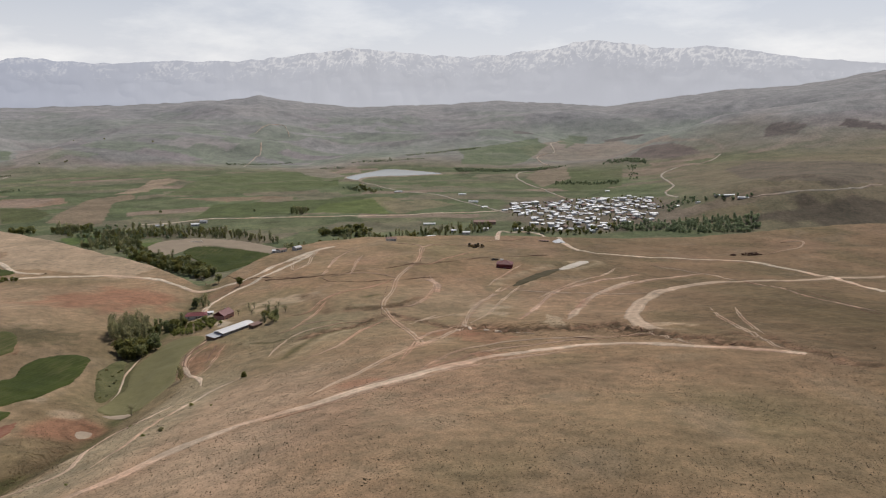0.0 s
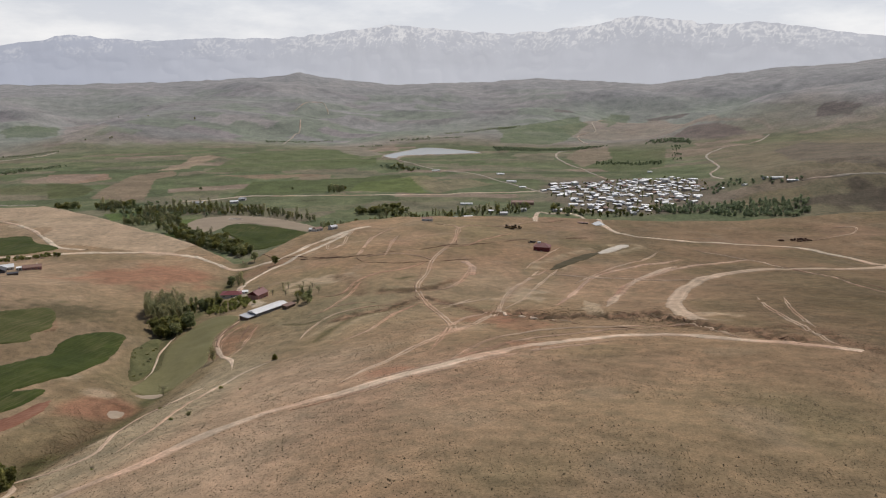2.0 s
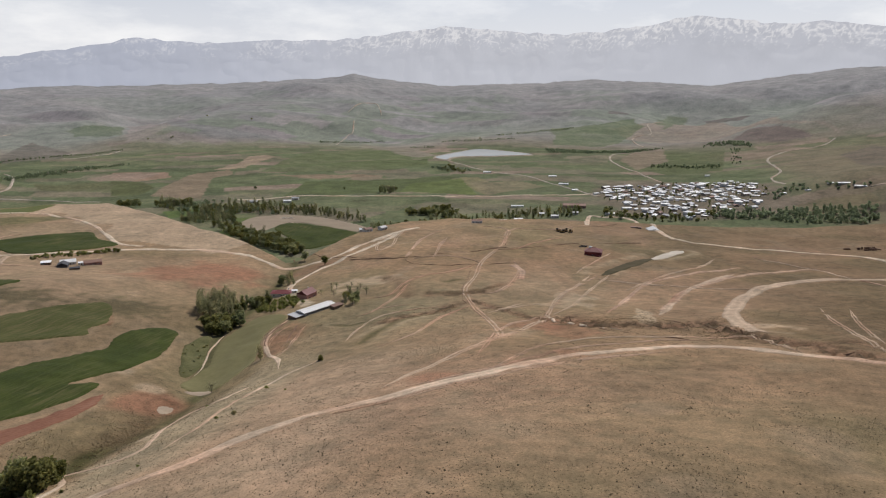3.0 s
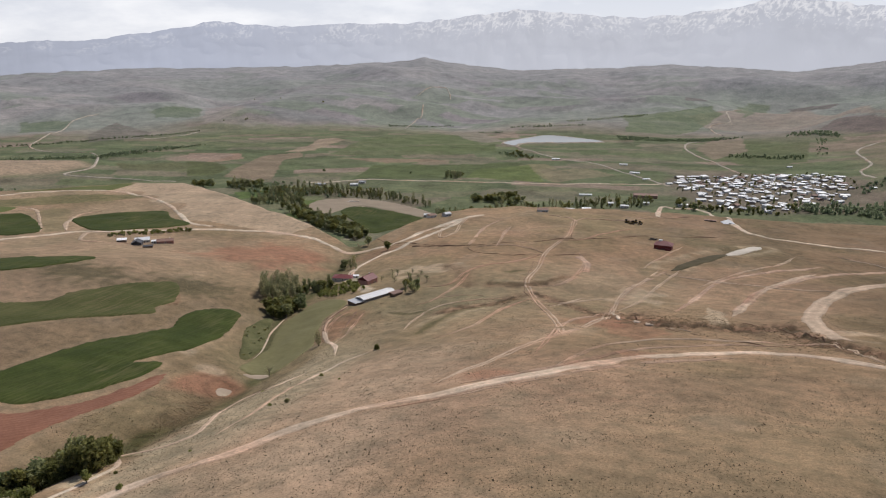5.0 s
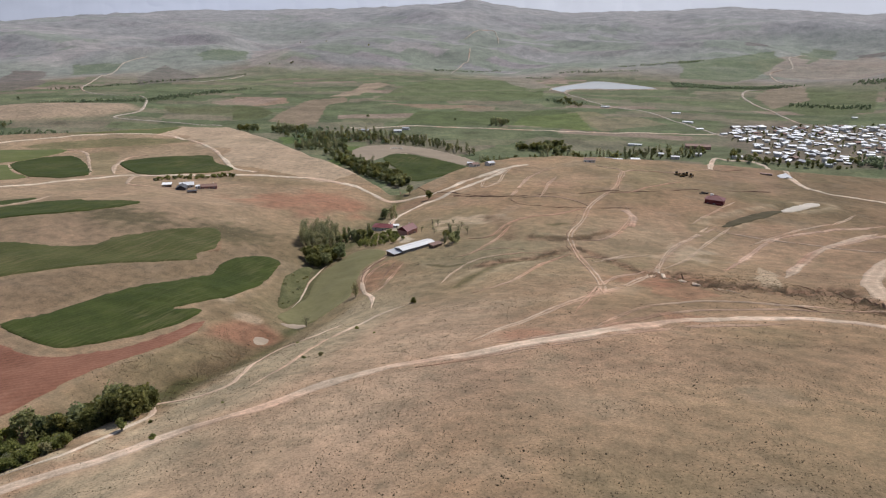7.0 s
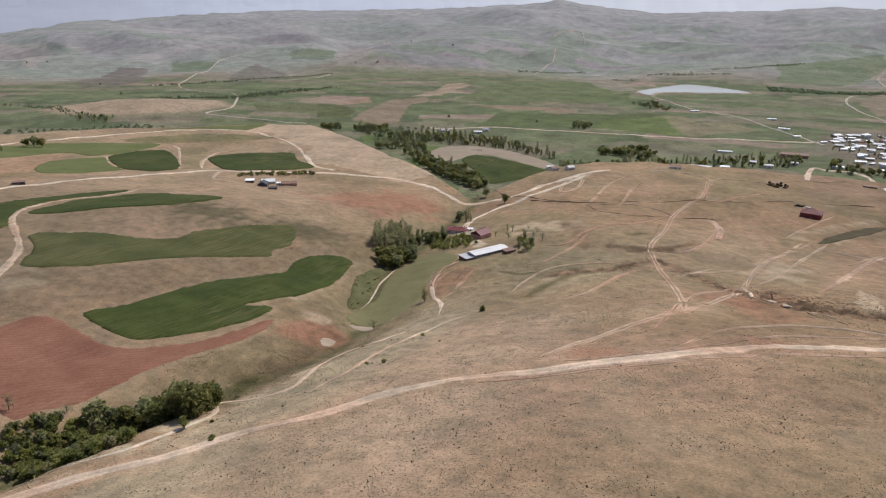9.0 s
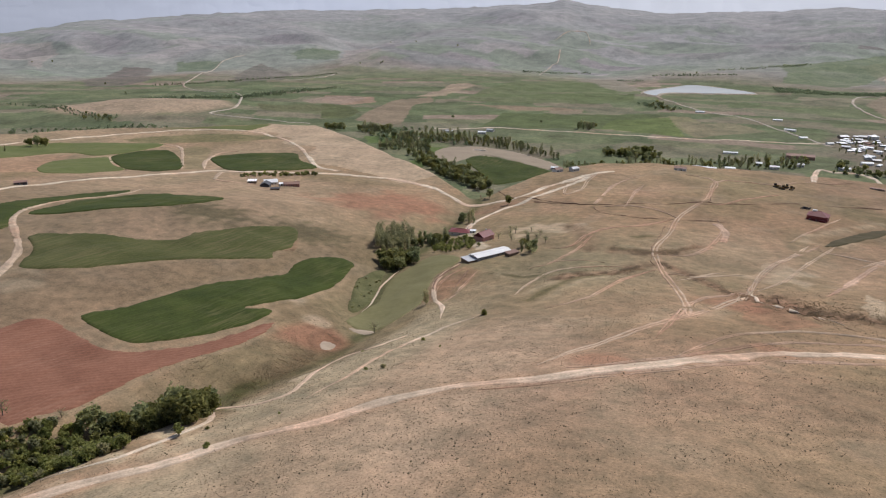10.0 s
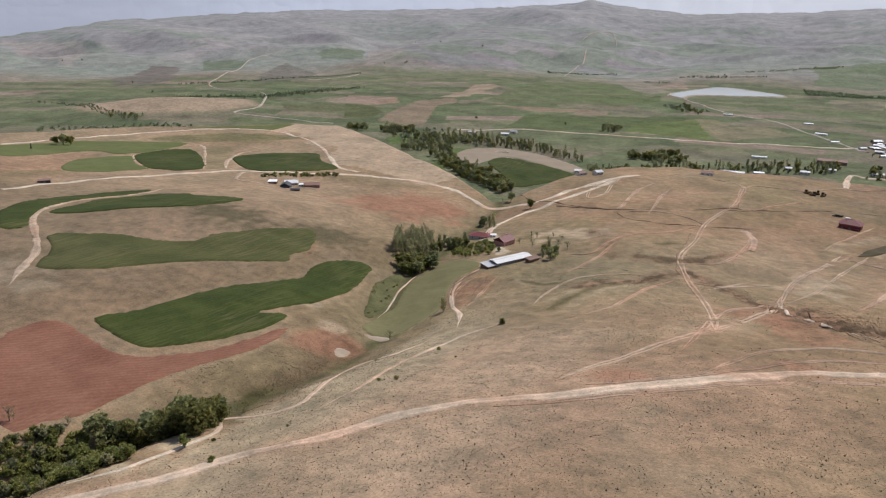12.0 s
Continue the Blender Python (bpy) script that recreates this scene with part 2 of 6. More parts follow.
# fields and slopes far off: outline, colour, how fully it covers
FAR_PATCHES = [([(297, 2676), (356, 2475), (519, 2298), (651, 2373), (745, 2433), (858, 2310), (892, 2116), (877, 2312), (800, 2424), (754, 3131), (465, 2915)], (0.262, 0.222, 0.190), 0.85),
               ([(607, 2277), (716, 2400), (784, 2370), (804, 2262), (819, 2150), (701, 2162)], (0.150, 0.122, 0.115), 0.85),
               ([(1030, 2261), (1075, 2302), (1151, 2198), (1102, 2133), (1009, 2191)], (0.140, 0.118, 0.116), 0.75),
               ([(722, 3159), (809, 3150), (869, 3005), (815, 2941), (724, 3109)], (0.135, 0.115, 0.112), 0.8),
               ([(1189, 2136), (1244, 2178), (1324, 2084), (1293, 2032)], (0.120, 0.100, 0.100), 0.8),
               ([(346, 3258), (412, 3254), (399, 3050), (328, 2966)], (0.150, 0.135, 0.135), 0.8),
               ([(80, 2731), (261, 2760), (426, 2978), (398, 2695), (317, 2488), (221, 2330), (69, 2347)], (0.135, 0.165, 0.098), 0.8),
               ([(471, 2675), (672, 3231), (599, 3266), (524, 3133)], (0.150, 0.180, 0.120), 0.8),
               ([(717, 1760), (841, 1881), (887, 1626), (969, 1508), (815, 1260), (682, 1242), (609, 1306)], (0.140, 0.118, 0.098), 0.75),
               ([(-974, 1369), (-944, 1464), (-859, 1508), (-821, 1470), (-843, 1358), (-901, 1333)], (0.265, 0.205, 0.165), 0.85),
               ([(-991, 1269), (-901, 1333), (-836, 1324), (-802, 1251), (-916, 1212)], (0.118, 0.122, 0.068), 0.85),
               ([(-392, 1507), (-339, 1562), (-323, 1520), (-375, 1471)], (0.250, 0.195, 0.150), 0.8),
               ([(-664, 1793), (-671, 2092), (-528, 2208), (-329, 1963), (-261, 1736), (-454, 1610), (-639, 1548)], (0.115, 0.138, 0.068), 0.75),
               ([(-132, 1474), (-32, 1468), (17, 1376), (-77, 1314)], (0.205, 0.180, 0.122), 0.8),
               ([(-585, 2358), (-360, 2218), (-274, 1980), (-329, 1963), (-460, 2141)], (0.230, 0.205, 0.168), 0.8),
               ([(-1788, 1481), (-2031, 1821), (-1954, 1876), (-1626, 1565), (-1588, 1428), (-1661, 1378)], (0.150, 0.128, 0.120), 0.8),
               ([(-1564, 1837), (-1685, 2133), (-1428, 1988), (-1284, 1736), (-1361, 1627)], (0.145, 0.132, 0.118), 0.7),
               ([(-1670, 2321), (-1626, 2576), (-1501, 2380), (-1595, 2253)], (0.140, 0.170, 0.120), 0.8),
               ([(-1788, 1841), (-1940, 2011), (-1817, 2100), (-1729, 1969)], (0.135, 0.165, 0.112), 0.8),
               ([(-3388, 2164), (-2810, 2180), (-2409, 1868), (-2225, 1659), (-3305, 2108)], (0.330, 0.290, 0.275), 0.6),
               ([(-1324, 2104), (-1615, 2602), (-1601, 2765), (-1314, 2404), (-1267, 2238)], (0.300, 0.262, 0.250), 0.6)]
BARE_HILL = [(-711, 896), (-625, 850), (-430, 672), (-373, 690), (-290, 672), (-300, 720), (-404, 878), (-480, 960), (-672, 1080), (-764, 1120)]
STRIP_A = [(-769, 710), (-727, 815), (-640, 861), (-601, 836), (-655, 770), (-718, 701)]
STRIP_B = [(-790, 800), (-928, 1026), (-851, 1094), (-691, 927), (-701, 885), (-757, 847)]
GRASSY = [([(-86, 352), (-79, 374), (-76, 395), (-67, 405), (-56, 418), (-46, 436)], 3.5), ([(-68, 475), (-50, 477), (-38, 483), (-28, 496), (-17, 515)], 3.0), ([(-118, 402), (-104, 398), (-92, 405)], 2.0), ([(-60, 512), (-50, 522)], 4.0)]
DITCH = [(-142, 196), (-152, 212), (-160, 224), (-157, 232)]
WORN_SLOPE = [(-160, 231), (-156, 240), (-157, 254), (-161, 272), (-158, 284)]
BANK_PATH = [(-154, 141), (-142, 154), (-138, 169), (-135, 183), (-140, 190), (-130, 199), (-125, 210), (-128, 220), (-136, 246), (-134, 260), (-126, 268), (-122, 290)]
PLAIN_PATCHES = [([(-600, 1056), (-545, 1096), (-532, 1032), (-565, 1015)], (0.10, 0.138, 0.052)),
                 ([(-436, 888), (-434, 955), (-462, 1024), (-431, 1030), (-414, 960), (-403, 873)], (0.10, 0.135, 0.05)),
                 ([(-761, 1573), (-699, 1613), (-719, 1881), (-768, 1925), (-797, 1882), (-753, 1691)], (0.27, 0.215, 0.16)),
                 ([(-963, 1481), (-852, 1526), (-799, 1445), (-838, 1373), (-900, 1381)], (0.26, 0.185, 0.14)),
                 ([(-700, 1192), (-744, 1328), (-779, 1506), (-719, 1583), (-683, 1515), (-700, 1444), (-600, 1191)], (0.215, 0.172, 0.125)),
                 ([(-458, 1238), (-478, 1425), (-280, 1511), (-184, 1548), (-161, 1510), (-243, 1303), (-320, 1263)], (0.098, 0.120, 0.056)),
                 ([(-180, 1510), (-120, 1547), (-48, 1329), (-84, 1288)], (0.19, 0.175, 0.105)),
                 ([(-554, 1748), (-403, 1850), (-289, 1905), (-269, 1769), (-424, 1687)], (0.102, 0.126, 0.058)),
                 ([(-881, 1351), (-822, 1365), (-747, 1293), (-724, 1198), (-780, 1192)], (0.1, 0.112, 0.055)),
                 ([(-607, 1514), (-392, 1560), (-336, 1540), (-467, 1468)], (0.23, 0.178, 0.128)),
                 ([(-253, 1303), (-255, 1440), (-155, 1510), (-100, 1288)], (0.115, 0.142, 0.056)),
                 ([(407, 2196), (253, 1739), (317, 1624), (438, 1678), (569, 2194)], (0.108, 0.126, 0.064)),
                 ([(318, 2198), (390, 2197), (348, 1868), (253, 1739), (228, 1898)], (0.21, 0.175, 0.13))]


# ---- materials ----
def nodes_of(name):
    m = bpy.data.materials.new(name)
    m.use_nodes = True
    t = m.node_tree
    return m, t.nodes, t.links, t.nodes["Principled BSDF"]


def noise_at(n, k, scale, detail=4.0, rough=0.6):
    """Noise over the place in metres."""
    where = n.new("ShaderNodeNewGeometry")
    tex = n.new("ShaderNodeTexNoise")
    tex.inputs["Scale"].default_value, tex.inputs["Detail"].default_value, tex.inputs["Roughness"].default_value = scale, detail, rough
    k.new(where.outputs["Position"], tex.inputs["Vector"])
    return tex.outputs["Fac"]


def ramp(n, k, fac, stops):
    r = n.new("ShaderNodeValToRGB")
    r.color_ramp.elements[0].position, r.color_ramp.elements[0].color = stops[0][0], (*stops[0][1], 1)
    r.color_ramp.elements[1].position, r.color_ramp.elements[1].color = stops[-1][0], (*stops[-1][1], 1)
    for at, c in stops[1:-1]:
        r.color_ramp.elements.new(at).color = (*c, 1)
    k.new(fac, r.inputs["Fac"])
    return r.outputs["Color"]


def blend(n, k, a, b, fac, kind="MIX"):
    m = n.new("ShaderNodeMix")
    m.data_type, m.blend_type = "RGBA", kind
    for value, socket in ((a, m.inputs["A"]), (b, m.inputs["B"]), (fac, m.inputs["Factor"])):
        if isinstance(value, (int, float)):
            socket.default_value = value
        elif isinstance(value, tuple):
            socket.default_value = (*value, 1)
        else:
            k.new(value, socket)
    return m.outputs["Result"]


def relief(n, k, fac, strength, distance, shader):
    b = n.new("ShaderNodeBump")
    b.inputs["Strength"].default_value, b.inputs["Distance"].default_value = strength, distance
    k.new(fac, b.inputs["Height"])
    k.new(b.outputs["Normal"], shader.inputs["Normal"])


def plain(name, dark, light, scale, rough=0.9, bump=0.3, depth=0.1, spread=0.0, metal=0.0, islands=False):
    """A surface that wanders between two colours at two scales, with fine relief; spread: how far single objects differ."""
    m, n, k, s = nodes_of(name)
    big, small = noise_at(n, k, scale * 0.12), noise_at(n, k, scale, 6.0, 0.7)
    mid = tuple((a + b) / 2 for a, b in zip(dark, light))
    colour = blend(n, k, ramp(n, k, small, [(0.32, dark), (0.68, light)]), ramp(n, k, big, [(0.35, dark), (0.65, light)]), 0.45)
    colour = blend(n, k, colour, mid, 0.15)
    if spread:
        if islands:
            chance = n.new("ShaderNodeNewGeometry").outputs["Random Per Island"]
        else:
            chance = n.new("ShaderNodeObjectInfo").outputs["Random"]
        lo, hi = 1 - spread, 1 + spread
        colour = blend(n, k, colour, ramp(n, k, chance, [(0, (lo, lo, lo)), (1, (hi, hi, hi))]), 1.0, "MULTIPLY")
    k.new(colour, s.inputs["Base Color"])
    s.inputs["Roughness"].default_value, s.inputs["Metallic"].default_value = rough, metal
    s.inputs["Specular IOR Level"].default_value = 0.25
    if bump:
        relief(n, k, small, bump, depth, s)
    return m


def earth(name, tufts):
    """Soil in the colours that the mesh carries, grained and blotched, with dry tufts where tufts is above 0."""
    m, n, k, s = nodes_of(name)
    own = n.new("ShaderNodeAttribute")
    own.attribute_name = "soil"
    broad, middle, grain = noise_at(n, k, 0.022, 5.0, 0.62), noise_at(n, k, 0.17, 5.0, 0.65), noise_at(n, k, 1.3, 5.0, 0.75)
    c = blend(n, k, own.outputs["Color"], ramp(n, k, broad, [(0.3, (0.76, 0.77, 0.75)), (0.7, (1.22, 1.18, 1.15))]), 1.0, "MULTIPLY")
    c = blend(n, k, c, ramp(n, k, middle, [(0.32, (0.74, 0.77, 0.76)), (0.68, (1.25, 1.2, 1.17))]), 1.0, "MULTIPLY")
    c = blend(n, k, c, ramp(n, k, grain, [(0.33, (0.72, 0.73, 0.73)), (0.67, (1.26, 1.25, 1.24))]), ramp(n, k, own.outputs["Alpha"], [(0.0, (0.25, 0.25, 0.25)), (0.2, (1, 1, 1))]), "MULTIPLY")
    if tufts:
        level, tread = n.new("ShaderNodeMapping"), n.new("ShaderNodeTexNoise")
        level.inputs["Scale"].default_value = (0.035, 0.035, 0.75)
        k.new(n.new("ShaderNodeNewGeometry").outputs["Position"], level.inputs["Vector"])
        tread.inputs["Scale"].default_value, tread.inputs["Detail"].default_value, tread.inputs["Roughness"].default_value = 1.0, 5.0, 0.65
        k.new(level.outputs["Vector"], tread.inputs["Vector"])
        c = blend(n, k, c, ramp(n, k, tread.outputs["Fac"], [(0.34, (0.92, 0.92, 0.92)), (0.5, (1.0, 1.0, 1.0)), (0.66, (1.07, 1.07, 1.06))]), ramp(n, k, own.outputs["Alpha"], [(0.0, (0, 0, 0)), (0.2, (1, 1, 1))]), "MULTIPLY")
        where = n.new("ShaderNodeNewGeometry")
        cells = n.new("ShaderNodeTexVoronoi")
        cells.inputs["Scale"].default_value = 0.85
        k.new(where.outputs["Position"], cells.inputs["Vector"])
        spot = ramp(n, k, cells.outputs["Distance"], [(0.10, (0.8, 0.8, 0.8)), (0.34, (0, 0, 0))])
        patchy = ramp(n, k, noise_at(n, k, 0.06, 4.0, 0.6), [(0.30, (0.15, 0.15, 0.15)), (0.6, (1, 1, 1))])
        fac = blend(n, k, spot, patchy, 1.0, "MULTIPLY")
        fac = blend(n, k, fac, (tufts, tufts, tufts), 1.0, "MULTIPLY")
        here = n.new("ShaderNodeMath")
        here.operation = "MULTIPLY"
        k.new(fac, here.inputs[0])
        k.new(own.outputs["Alpha"], here.inputs[1])
        c = blend(n, k, c, blend(n, k, c, (0.42, 0.42, 0.36), 1.0, "MULTIPLY"), here.outputs["Value"])
    k.new(c, s.inputs["Base Color"])
    s.inputs["Roughness"].default_value, s.inputs["Specular IOR Level"].default_value = 1.0, 0.1
    relief(n, k, blend(n, k, grain, middle, 0.4), 0.75, 0.5, s)
    return m


def crop(name, dark, light, rows_turn, row_gap, bare, furrow=0.055):
    """A sown field: colour in drilled rows, thin places where the soil shows."""
    m, n, k, s = nodes_of(name)
    where, turn = n.new("ShaderNodeNewGeometry"), n.new("ShaderNodeMapping")
    turn.inputs["Rotation"].default_value = (0, 0, radians(rows_turn))
    k.new(where.outputs["Position"], turn.inputs["Vector"])
    wave = n.new("ShaderNodeTexWave")
    wave.inputs["Scale"].default_value, wave.inputs["Distortion"].default_value = 0.31 / row_gap, 1.2
    wave.inputs["Detail"].default_value, wave.inputs["Detail Scale"].default_value = 2.0, 0.15
    k.new(turn.outputs["Vector"], wave.inputs["Vector"])
    grain, broad = noise_at(n, k, 0.9, 5.0, 0.7), noise_at(n, k, 0.045, 5.0, 0.65)
    stretched = n.new("ShaderNodeMapping")
    stretched.inputs["Rotation"].default_value, stretched.inputs["Scale"].default_value = (0, 0, radians(rows_turn)), (0.9, 0.05, 0.1)
    k.new(where.outputs["Position"], stretched.inputs["Vector"])
    streak = n.new("ShaderNodeTexNoise")
    streak.inputs["Scale"].default_value, streak.inputs["Detail"].default_value = 1.0, 8.0
    k.new(stretched.outputs["Vector"], streak.inputs["Vector"])
    c = blend(n, k, ramp(n, k, grain, [(0.3, dark), (0.7, light)]), ramp(n, k, broad, [(0.35, dark), (0.65, light)]), 0.5)
    c = blend(n, k, c, ramp(n, k, wave.outputs["Fac"], [(0, (1 - furrow, 1 - furrow, 1 - furrow)), (1, (1 + furrow, 1 + furrow, 1 + furrow))]), 1.0, "MULTIPLY")
    thin = blend(n, k, ramp(n, k, streak.outputs["Fac"], [(0.46, (0, 0, 0)), (0.70, (1, 1, 1))]), ramp(n, k, noise_at(n, k, 0.016, 3.0, 0.5), [(0.42, (0.05, 0.05, 0.05)), (0.66, (0.42, 0.42, 0.42))]), 1.0, "MULTIPLY")
    c = blend(n, k, c, bare, thin)
    k.new(c, s.inputs["Base Color"])
    s.inputs["Roughness"].default_value, s.inputs["Specular IOR Level"].default_value = 0.95, 0.15
    relief(n, k, grain, 0.6, 0.25, s)
    return m


def leafage(name, dark, light):
    m, n, k, s = nodes_of(name)
    chance = n.new("ShaderNodeNewGeometry").outputs["Random Per Island"]
    whole = n.new("ShaderNodeObjectInfo").outputs["Random"]
    c = ramp(n, k, chance, [(0, dark), (1, light)])
    c = blend(n, k, c, ramp(n, k, whole, [(0, (0.75, 0.78, 0.7)), (0.5, (1, 1, 1)), (1, (1.3, 1.22, 1.15))]), 1.0, "MULTIPLY")
    k.new(c, s.inputs["Base Color"])
    s.inputs["Roughness"].default_value, s.inputs["Specular IOR Level"].default_value = 0.7, 0.2
    through_leaf = n.new("ShaderNodeBsdfTranslucent")
    k.new(c, through_leaf.inputs["Color"])
    both = n.new("ShaderNodeMixShader")
    both.inputs["Fac"].default_value = 0.65
    k.new(s.outputs["BSDF"], both.inputs[1])
    k.new(through_leaf.outputs["BSDF"], both.inputs[2])
    k.new(both.outputs["Shader"], n["Material Output"].inputs["Surface"])
    return m


steppe = earth("steppe", 0.85)
track_earth = earth("track_earth", 0.0)
dug_earth = plain("dug_earth", (0.115, 0.070, 0.047), (0.24, 0.155, 0.105), 0.9, 1.0, 0.9, 0.4)
wheat = crop("wheat", (0.021, 0.034, 0.007), (0.062, 0.076, 0.017), 12, 2.4, (0.19, 0.15, 0.075))
thin_wheat = crop("thin_wheat", (0.040, 0.048, 0.014), (0.092, 0.094, 0.034), 30, 3.0, (0.24, 0.175, 0.105))
young_crop = crop("young_crop", (0.085, 0.105, 0.035), (0.13, 0.14, 0.05), -12, 3.0, (0.24, 0.19, 0.11))
ploughed = crop("ploughed", (0.122, 0.052, 0.032), (0.255, 0.124, 0.080), 35, 2.4, (0.29, 0.175, 0.125), 0.08)
meadow = plain("meadow", (0.125, 0.117, 0.050), (0.190, 0.171, 0.084), 0.35, 1.0, 0.5, 0.3)
reeds = plain("reeds", (0.040, 0.050, 0.014), (0.165, 0.150, 0.070), 0.8, 1.0, 0.8, 0.5)
fallow = plain("fallow", (0.24, 0.19, 0.14), (0.32, 0.26, 0.19), 0.4, 1.0, 0.4, 0.3)
willow_leaf = leafage("willow_leaf", (0.100, 0.106, 0.033), (0.330, 0.318, 0.118))
poplar_leaf = leafage("poplar_leaf", (0.142, 0.164, 0.080), (0.380, 0.396, 0.200))
# leaf for distant trees, paled and greyed: haze put into the colour
hazy_far_leaf = leafage("hazy_far_leaf", (0.165, 0.205, 0.125), (0.36, 0.42, 0.26))
pale_leaf = leafage("pale_leaf", (0.21, 0.215, 0.115), (0.40, 0.385, 0.22))
fruit_leaf = leafage("fruit_leaf", (0.150, 0.165, 0.048), (0.40, 0.41, 0.15))
scrub_leaf = leafage("scrub_leaf", (0.12, 0.095, 0.056), (0.25, 0.195, 0.125))
barn_sheet = plain("barn_sheet", (0.60, 0.59, 0.58), (0.78, 0.77, 0.75), 0.5, 0.5, 0.15, 0.02)
bark = plain("bark", (0.09, 0.075, 0.06), (0.20, 0.17, 0.14), 6.0, 0.95, 0.6, 0.05)
tuft_leaf = plain("tuft_leaf", (0.082, 0.064, 0.040), (0.155, 0.122, 0.078), 2.0, 1.0, 0.0, 0.1, 0.35, 0.0, True)
white_sheet = plain("white_sheet", (0.72, 0.72, 0.72), (0.88, 0.88, 0.87), 0.5, 0.5, 0.15, 0.02, 0.12)
grey_sheet = plain("grey_sheet", (0.38, 0.385, 0.395), (0.60, 0.60, 0.61), 0.5, 0.45, 0.15, 0.02, 0.3)
red_sheet = plain("red_sheet", (0.135, 0.034, 0.036), (0.21, 0.060, 0.060), 0.6, 0.55, 0.15, 0.02, 0.15)
brown_sheet = plain("brown_sheet", (0.20, 0.12, 0.095), (0.29, 0.18, 0.14), 0.6, 0.7, 0.2, 0.03, 0.15)
dark_sheet = plain("dark_sheet", (0.045, 0.045, 0.05), (0.09, 0.09, 0.10), 0.6, 0.6, 0.2, 0.03, 0.2)
limewash = plain("limewash", (0.50, 0.48, 0.45), (0.70, 0.68, 0.64), 0.7, 0.9, 0.3, 0.03, 0.2)
mud_wall = plain("mud_wall", (0.22, 0.17, 0.13), (0.38, 0.31, 0.25), 0.7, 0.95, 0.4, 0.04, 0.3)
grey_wall = plain("grey_wall", (0.16, 0.155, 0.15), (0.28, 0.27, 0.265), 0.7, 0.9, 0.3, 0.03, 0.2)
pink_wall = plain("pink_wall", (0.33, 0.17, 0.14), (0.45, 0.25, 0.21), 0.7, 0.9, 0.3, 0.03, 0.15)
red_wall = plain("red_wall", (0.13, 0.030, 0.030), (0.20, 0.050, 0.048), 0.6, 0.7, 0.2, 0.03)
wood = plain("wood", (0.10, 0.07, 0.05), (0.2, 0.14, 0.1), 3.0, 0.8, 0.4, 0.03, 0.2)
concrete = plain("concrete", (0.42, 0.38, 0.33), (0.60, 0.55, 0.48), 0.5, 0.9, 0.3, 0.05)
liner = plain("liner", (0.38, 0.33, 0.27), (0.58, 0.52, 0.44), 0.25, 0.8, 0.3, 0.1)
silt = plain("silt", (0.28, 0.22, 0.16), (0.42, 0.34, 0.26), 0.6, 1.0, 0.4, 0.15)
mud = plain("mud", (0.045, 0.038, 0.018), (0.085, 0.068, 0.034), 0.25, 1.0, 0.3, 0.1)
yellow_paint = plain("yellow_paint", (0.14, 0.085, 0.025), (0.28, 0.18, 0.06), 1.5, 0.5, 0.2, 0.02)
machine_dark = plain("machine_dark", (0.02, 0.018, 0.016), (0.06, 0.05, 0.045), 2.0, 0.7, 0.3, 0.03)
rust = plain("rust", (0.05, 0.028, 0.02), (0.15, 0.075, 0.045), 1.5, 0.9, 0.5, 0.05, 0.3)
pane_glass, _n, _k, _s = nodes_of("pane_glass")
_s.inputs["Base Color"].default_value, _s.inputs["Roughness"].default_value = (0.03, 0.035, 0.04, 1), 0.08
water, _n, _k, _s = nodes_of("water")
_s.inputs["Base Color"].default_value, _s.inputs["Roughness"].default_value, _s.inputs["IOR"].default_value = (0.40, 0.42, 0.40, 1), 0.12, 1.33
relief(_n, _k, noise_at(_n, _k, 0.6, 3.0), 0.06, 0.1, _s)
# range backdrop: hazy daylight is put into its colour, which it emits
glowing_far_rock, _n, _k, _s = nodes_of("glowing_far_rock")
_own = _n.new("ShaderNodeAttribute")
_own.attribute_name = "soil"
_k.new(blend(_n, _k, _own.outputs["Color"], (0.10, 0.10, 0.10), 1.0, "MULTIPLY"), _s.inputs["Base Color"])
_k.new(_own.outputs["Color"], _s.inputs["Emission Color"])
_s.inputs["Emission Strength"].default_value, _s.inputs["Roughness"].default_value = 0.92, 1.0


def parcels(x, y, long, wide, turn):
    """Field strips: a number in 0 to 1 for each strip, and 1 near its edges."""
    c, s = math.cos(radians(turn)), math.sin(radians(turn))
    u = (x * c + y * s + 30 * wavy(x, y, 300, 11)) / long
    v = (y * c - x * s + 22 * wavy(x, y, 260, 12)) / wide
    row = np.floor(v)
    u = u + 0.37 * row + 0.5 * LATTICE[row.astype(int) % 256, 5]
    col = np.floor(u)
    return LATTICE[(row.astype(int) * 7 + 13) % 256, (col.astype(int) * 11 + 3) % 256]


